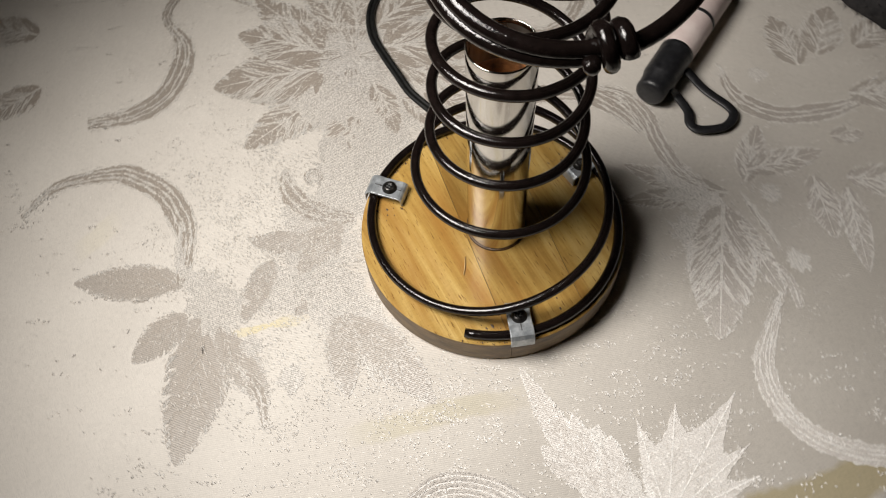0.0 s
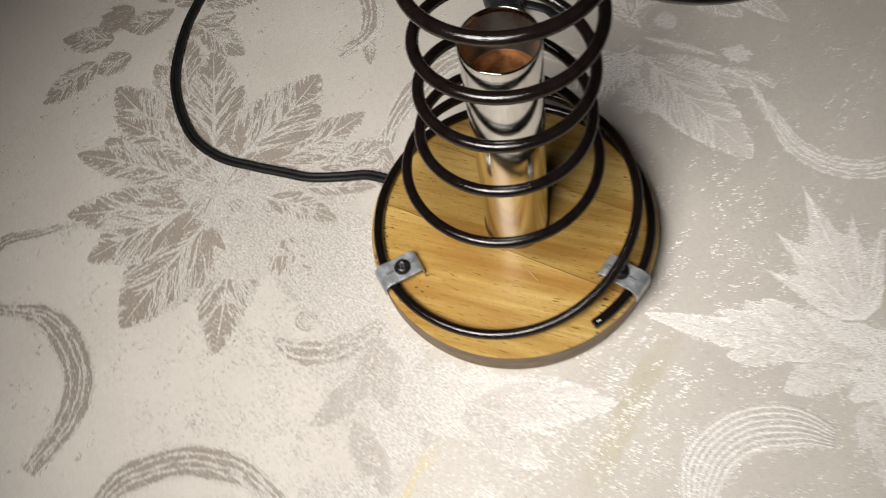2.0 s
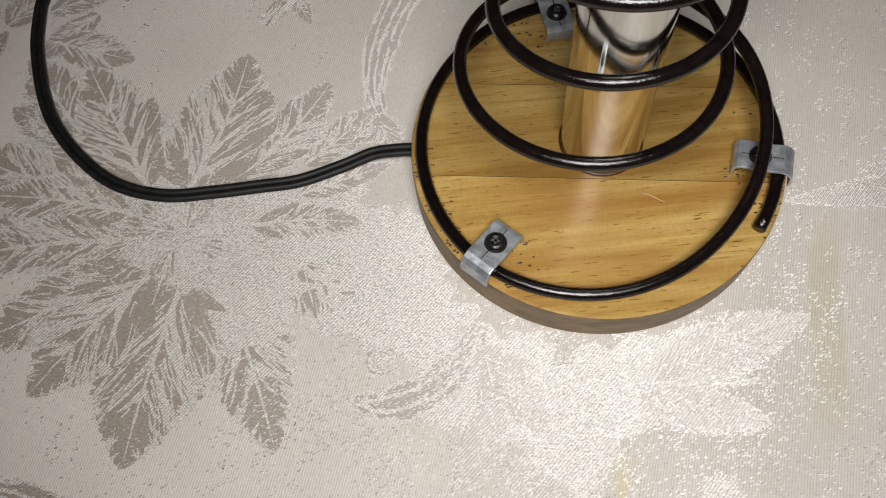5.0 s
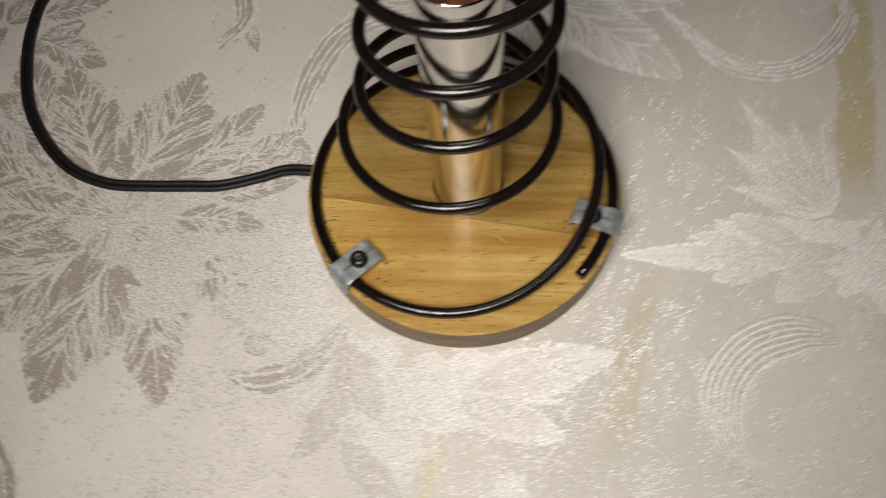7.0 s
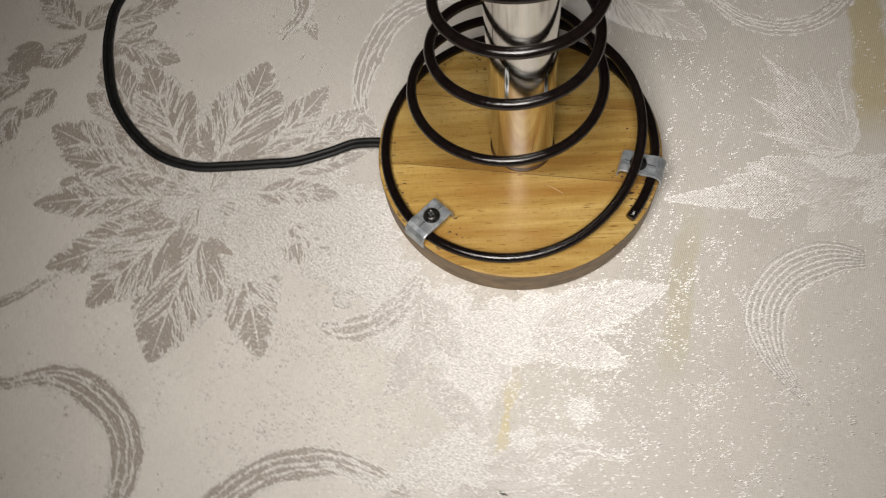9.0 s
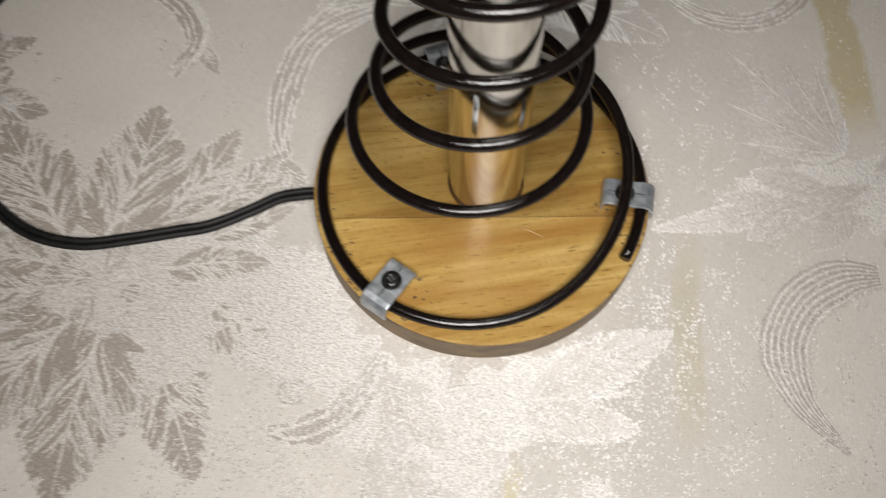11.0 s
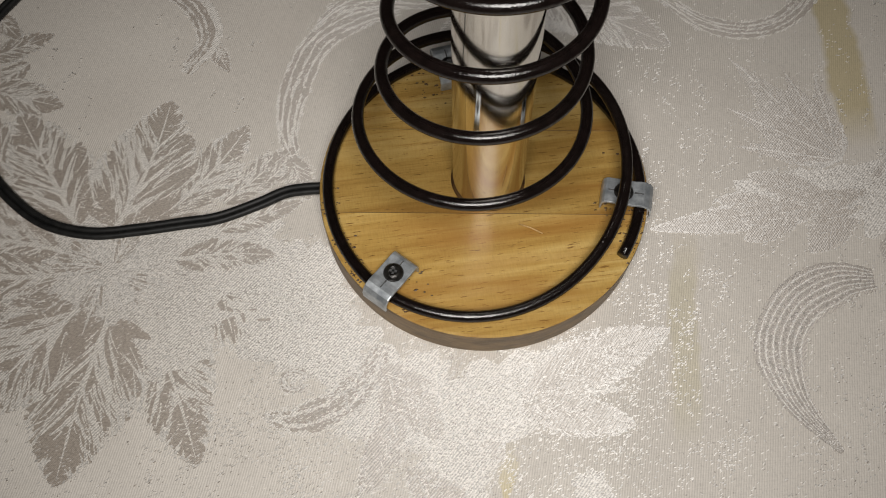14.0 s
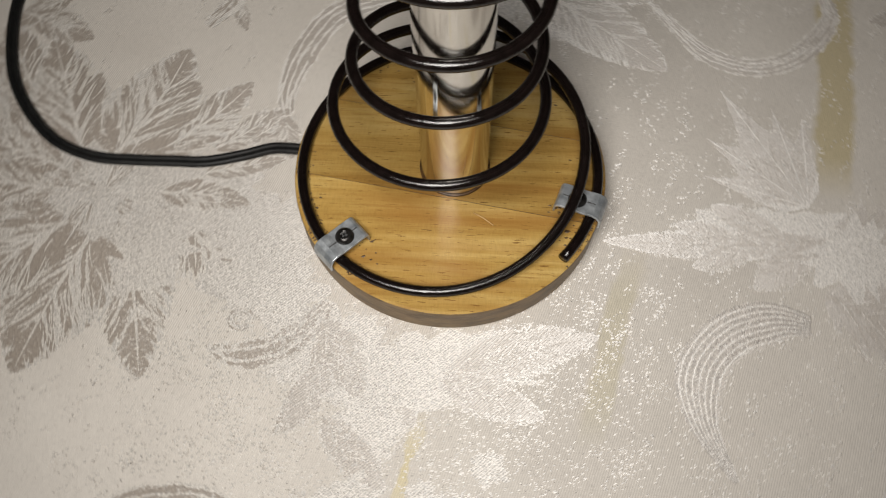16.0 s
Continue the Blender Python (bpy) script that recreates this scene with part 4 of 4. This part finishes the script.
def clamp(angle, twist=0.0, r_screw=0.0635):
    """A bent zinc clip over the wire, held by a pan-head screw."""
    prof = [(0.0540, 0.0), (0.0540, 0.0036), (0.0543, 0.0048), (0.0549, 0.0055), (0.0558, 0.0058), (0.0610, 0.0059), (0.0672, 0.0060), (0.0695, 0.0066), (0.0715, 0.0067),
            (0.0735, 0.0060), (0.0748, 0.0044), (0.0753, 0.0022), (0.0754, -0.0014)]
    bm = bmesh.new()
    t, half = 0.0009, 0.0065
    rows = []
    for i, (r, z) in enumerate(prof):
        q, p = prof[min(i + 1, len(prof) - 1)], prof[max(i - 1, 0)]
        d = Vector((q[0] - p[0], q[1] - p[1])).normalized()
        nx, nz = -d.y, d.x
        rows.append([bm.verts.new((r, -half, z)), bm.verts.new((r + nx * t, -half + 0.0003, z + nz * t)), bm.verts.new((r + nx * t, half - 0.0003, z + nz * t)), bm.verts.new((r, half, z))])
    for a, b in zip(rows, rows[1:]):
        for k in range(4):
            bm.faces.new((a[k], b[k], b[(k + 1) % 4], a[(k + 1) % 4]))
    bm.faces.new(rows[0])
    bm.faces.new(rows[-1][::-1])
    bmesh.ops.recalc_face_normals(bm, faces=bm.faces[:])
    bmesh.ops.bevel(bm, geom=[e for e in bm.edges if e.calc_face_angle(0) > 0.7], offset=0.00028, segments=2, affect="EDGES", profile=0.6)
    ob = part("clamp", bm, ZINC, lamp, "bent zinc clip over the wire", smooth=False)
    ob.matrix_basis = pose(0, 0, TOP_Z + 0.0002, 0, 0, angle) @ pose(r_screw, 0, 0, 0, 0, twist) @ pose(-r_screw, 0, 0)
    head = lathe([(0, 0.0080), (0.0010, 0.0081), (0.0017, 0.0092), (0.0024, 0.0092), (0.0034, 0.0086), (0.0041, 0.0077), (0.0044, 0.0068), (0.0044, 0.0060), (0.0, 0.0060)], 32)
    bmesh.ops.translate(head, verts=head.verts[:], vec=(r_screw - 0.0010, 0, 0))
    part("screw", head, SCREW, ob, "blackened cross-head screw")
    # two crossed dark bars stand for the shaded recess in the head
    cross = bmesh.new()
    for long_x in (True, False):
        m = Matrix.Translation((r_screw - 0.0010, 0, 0.0085)) @ pose(0, 0, 0, 0, 0, 28) @ Matrix.Diagonal((0.0040 if long_x else 0.0009, 0.0009 if long_x else 0.0040, 0.0012, 1))
        bmesh.ops.create_cube(cross, size=1.0, matrix=m)
    part("cross_slot", cross, SLIT, ob, smooth=False)
    # raised dark bars in place of the plate's shaded grooves
    for x0, x1 in ((0.0556, 0.0588), (0.0672, 0.0712)):
        part("slit", box_bm(x0, -0.00028, 0.0060, x1, 0.00028, 0.00688 if x0 < 0.06 else 0.0076), SLIT, ob, smooth=False)
    return ob


clamp(-137.4, 2)
clamp(-16.5, -3)
clamp(96.3, 0)


def blot(x, y, r, seed):
    """A flat dried smear of dark glue."""
    rr = random.Random(seed)
    bm = bmesh.new()
    ring = [bm.verts.new((x + r * rr.uniform(0.4, 1.2) * math.cos(a), y + 0.55 * r * rr.uniform(0.4, 1.2) * math.sin(a), TOP_Z + 0.00008)) for a in [2 * math.pi * k / 14 for k in range(14)]]
    top = bm.verts.new((x, y, TOP_Z + 0.0005))
    for i in range(14):
        bm.faces.new((ring[i], ring[(i + 1) % 14], top))
    return part("glue_spot", bm, GLUE, base)


for i, (x, y, r) in enumerate(((0.0560, -0.0310, 0.0016), (0.0555, -0.0345, 0.0012), (0.0480, -0.0180, 0.0010), (0.0475, -0.0215, 0.0008), (-0.0400, -0.0560, 0.0014), (-0.0430, -0.0555, 0.0010),
                               (-0.0520, -0.0400, 0.0010), (-0.0140, 0.0560, 0.0016), (-0.0200, 0.0590, 0.0012), (-0.0290, 0.0560, 0.0007), (-0.0685, -0.0085, 0.0010), (-0.0100, 0.0560, 0.0012),
                               (0.0590, -0.0280, 0.0008), (-0.0340, -0.0500, 0.0009))):
    blot(x, y, r, i)
rr = random.Random(21)
for cx, cy, n, spread in ((-0.0360, -0.0445, 9, 0.0030), (-0.0500, -0.0400, 6, 0.0022), (-0.0410, -0.0570, 8, 0.0022), (0.0505, -0.0215, 8, 0.0022), (0.0625, -0.0330, 9, 0.0028), (0.0570, -0.0400, 7, 0.0030),
                          (0.0560, -0.0130, 6, 0.0022), (-0.0120, 0.0500, 8, 0.0035), (-0.0200, 0.0560, 6, 0.0030), (0.0650, 0.0080, 4, 0.0030), (-0.0640, -0.0200, 3, 0.0020), (0.0540, 0.0380, 4, 0.0030)):
    for _ in range(n):
        blot(cx + rr.gauss(0, spread), cy + rr.gauss(0, spread), rr.uniform(0.0003, 0.0011), rr.randint(0, 9999))
for lo, hi, n in ((172, 228, 46), (322, 350, 30), (60, 128, 46), (-150, -128, 20)):
    for _ in range(n):
        a, r = math.radians(rr.uniform(lo, hi)), rr.choice((rr.uniform(0.0732, 0.0742), rr.uniform(0.0662, 0.0688)))
        blot(r * math.cos(a), r * math.sin(a), rr.uniform(0.0003, 0.0010), rr.randint(0, 9999))
part("splinter", sweep([(0.012, -0.024, TOP_Z + 0.0006), (0.0165, -0.0265, TOP_Z + 0.0009), (0.0215, -0.030, TOP_Z + 0.0006)], round_section(0.0003, 5)), SPLINTER, base)

# ---- power cord ----
CORD_Z = 0.0024
cord_line = smooth_line([(*on_cloth(x, y), z) for x, y, z in [(-0.0735, 0.0120, 0.0065), (-0.083, 0.0130, 0.0058), (-0.0925, 0.0132, 0.0045), (-0.1057, 0.0100, CORD_Z), (-0.124, 0.0052, CORD_Z), (-0.140, 0.0046, CORD_Z), (-0.161, 0.0042, CORD_Z),
                         (-0.182, 0.0052, CORD_Z), (-0.203, 0.0132, CORD_Z), (-0.2205, 0.0290, CORD_Z), (-0.2350, 0.0500, CORD_Z), (-0.2435, 0.0745, CORD_Z), (-0.2480, 0.1030, CORD_Z),
                         (-0.2440, 0.1320, CORD_Z), (-0.2150, 0.1720, CORD_Z), (-0.17, 0.23, CORD_Z), (-0.15, 0.32, CORD_Z), (-0.20, 0.45, CORD_Z), (-0.22, 0.60, CORD_Z)]], 8)
cord = tagged(new("power_cord"), "black twin-lead power cord lying on the tablecloth", "power cord")
for shift in (-0.0015, 0.0015):
    part("lead", sweep(cord_line, [(u + shift, v) for u, v in round_section(0.0016, 10)]), CORD, cord)

# ---- hand torch with a wrist strap ----
torch = tagged(new("hand_torch"), "small black hand torch with a pale body and wrist strap", "torch")
TR = 0.0115
direction = Vector((-0.046, 0.082, 0)).normalized()
torch.matrix_basis = pose(*on_cloth(-0.0422, 0.1317), TR + 0.0010, 0, 0, math.degrees(math.atan2(direction.y, direction.x)))


def along_x(profile, n=40):
    bm = lathe(profile, n)
    bmesh.ops.transform(bm, matrix=Matrix.Rotation(math.radians(90), 4, "Y"), verts=bm.verts[:])
    return bm


part("tail_cap", along_x([(0, 0), (0.007, 0.0), (0.0092, 0.001), (0.0098, 0.003), (0.0098, 0.012), (0.0105, 0.013)] + [(0.0113 if k % 2 else 0.0106, 0.014 + 0.0022 * k) for k in range(12)] + [(0.0115, 0.041), (0, 0.041)]), RUBBER, torch)
part("body", along_x([(0, 0.041), (0.0110, 0.041), (0.0112, 0.042), (0.0112, 0.105), (0.0100, 0.107), (0, 0.107)]), PALE, torch, "pale pinkish plastic body")
part("band", along_x([(0.0113, 0.072), (0.0116, 0.0722), (0.0116, 0.0745), (0.0113, 0.0747)]), RUBBER, torch)
strap_line = smooth_line([(0.0140, -0.0095, -0.0020), (0.0152, -0.0148, -0.0085), (0.0074, -0.0255, -0.0085), (-0.0006, -0.0305, -0.0085), (-0.0021, -0.0375, -0.0085), (0.0074, -0.0495, -0.0085), (0.0184, -0.0515, -0.0085), (0.0244, -0.0455, -0.0085), (0.0292, -0.0268, -0.0080), (0.0340, -0.0105, -0.0030)], 8)
part("strap", sweep(strap_line, [(-0.0026, -0.0008), (0.0026, -0.0008), (0.0030, 0.0), (0.0026, 0.0008), (-0.0026, 0.0008), (-0.0030, 0.0)]), RUBBER, torch, "black wrist strap")


# ---- dark soft things at the cloth's far sides ----
def fleece(x, y, sx, sy, sz, seed, label):
    """A crumpled fleece bundle with a fuzzy outline of short hairs."""
    rr = random.Random(seed)
    bm = bmesh.new()
    bmesh.ops.create_icosphere(bm, subdivisions=4, radius=1.0)
    for v in bm.verts:
        f = 1 + 0.22 * noise.noise(v.co * 1.6 + Vector((seed, 0, 0))) + 0.08 * noise.noise(v.co * 5.0)
        v.co = Vector((v.co.x * sx * f, v.co.y * sy * f, max(v.co.z * sz * f, -0.35 * sz) + 0.35 * sz))
    bm.normal_update()
    roots = [(v.co.copy(), v.normal.copy()) for v in bm.verts if v.co.z > 0.001]
    for co, nr in roots:
        for _ in range(2):
            d = (nr + Vector((rr.gauss(0, 0.5), rr.gauss(0, 0.5), rr.gauss(0, 0.4)))).normalized()
            s = d.cross(Vector((0, 0, 1))).normalized() * 0.0003
            tip = co + d * rr.uniform(0.003, 0.008)
            tip.z = max(tip.z, 0.0006)
            a, b, c = bm.verts.new(co + s), bm.verts.new(co - s), bm.verts.new(tip)
            bm.faces.new((a, b, c))
    ob = part("fleece", bm, FLEECE)
    ob.location = (*on_cloth(x, y), 0.0008)
    return tagged(ob, label, "fleece")


fleece(0.290, -0.070, 0.050, 0.075, 0.030, 3, "black fuzzy fleece lying on the tablecloth")
fleece(-0.050, 0.345, 0.060, 0.045, 0.030, 8, "black crumpled fleece on the far side of the tablecloth")

# ---- a shallow brown dish beyond the cloth's flowers ----
dish = part("dish", lathe([(0, 0.0015), (0.060, 0.0012), (0.066, 0.0012), (0.072, 0.0030), (0.088, 0.0100), (0.1005, 0.0180), (0.1015, 0.0190), (0.1005, 0.0196), (0.0985, 0.0190), (0.086, 0.0120), (0.068, 0.0055), (0, 0.0045)], 96), BROWN)
dish.location = (*on_cloth(0.112, 0.342), 0.0)
tagged(dish, "shallow brown enamel dish at the edge of the tablecloth", "dish")
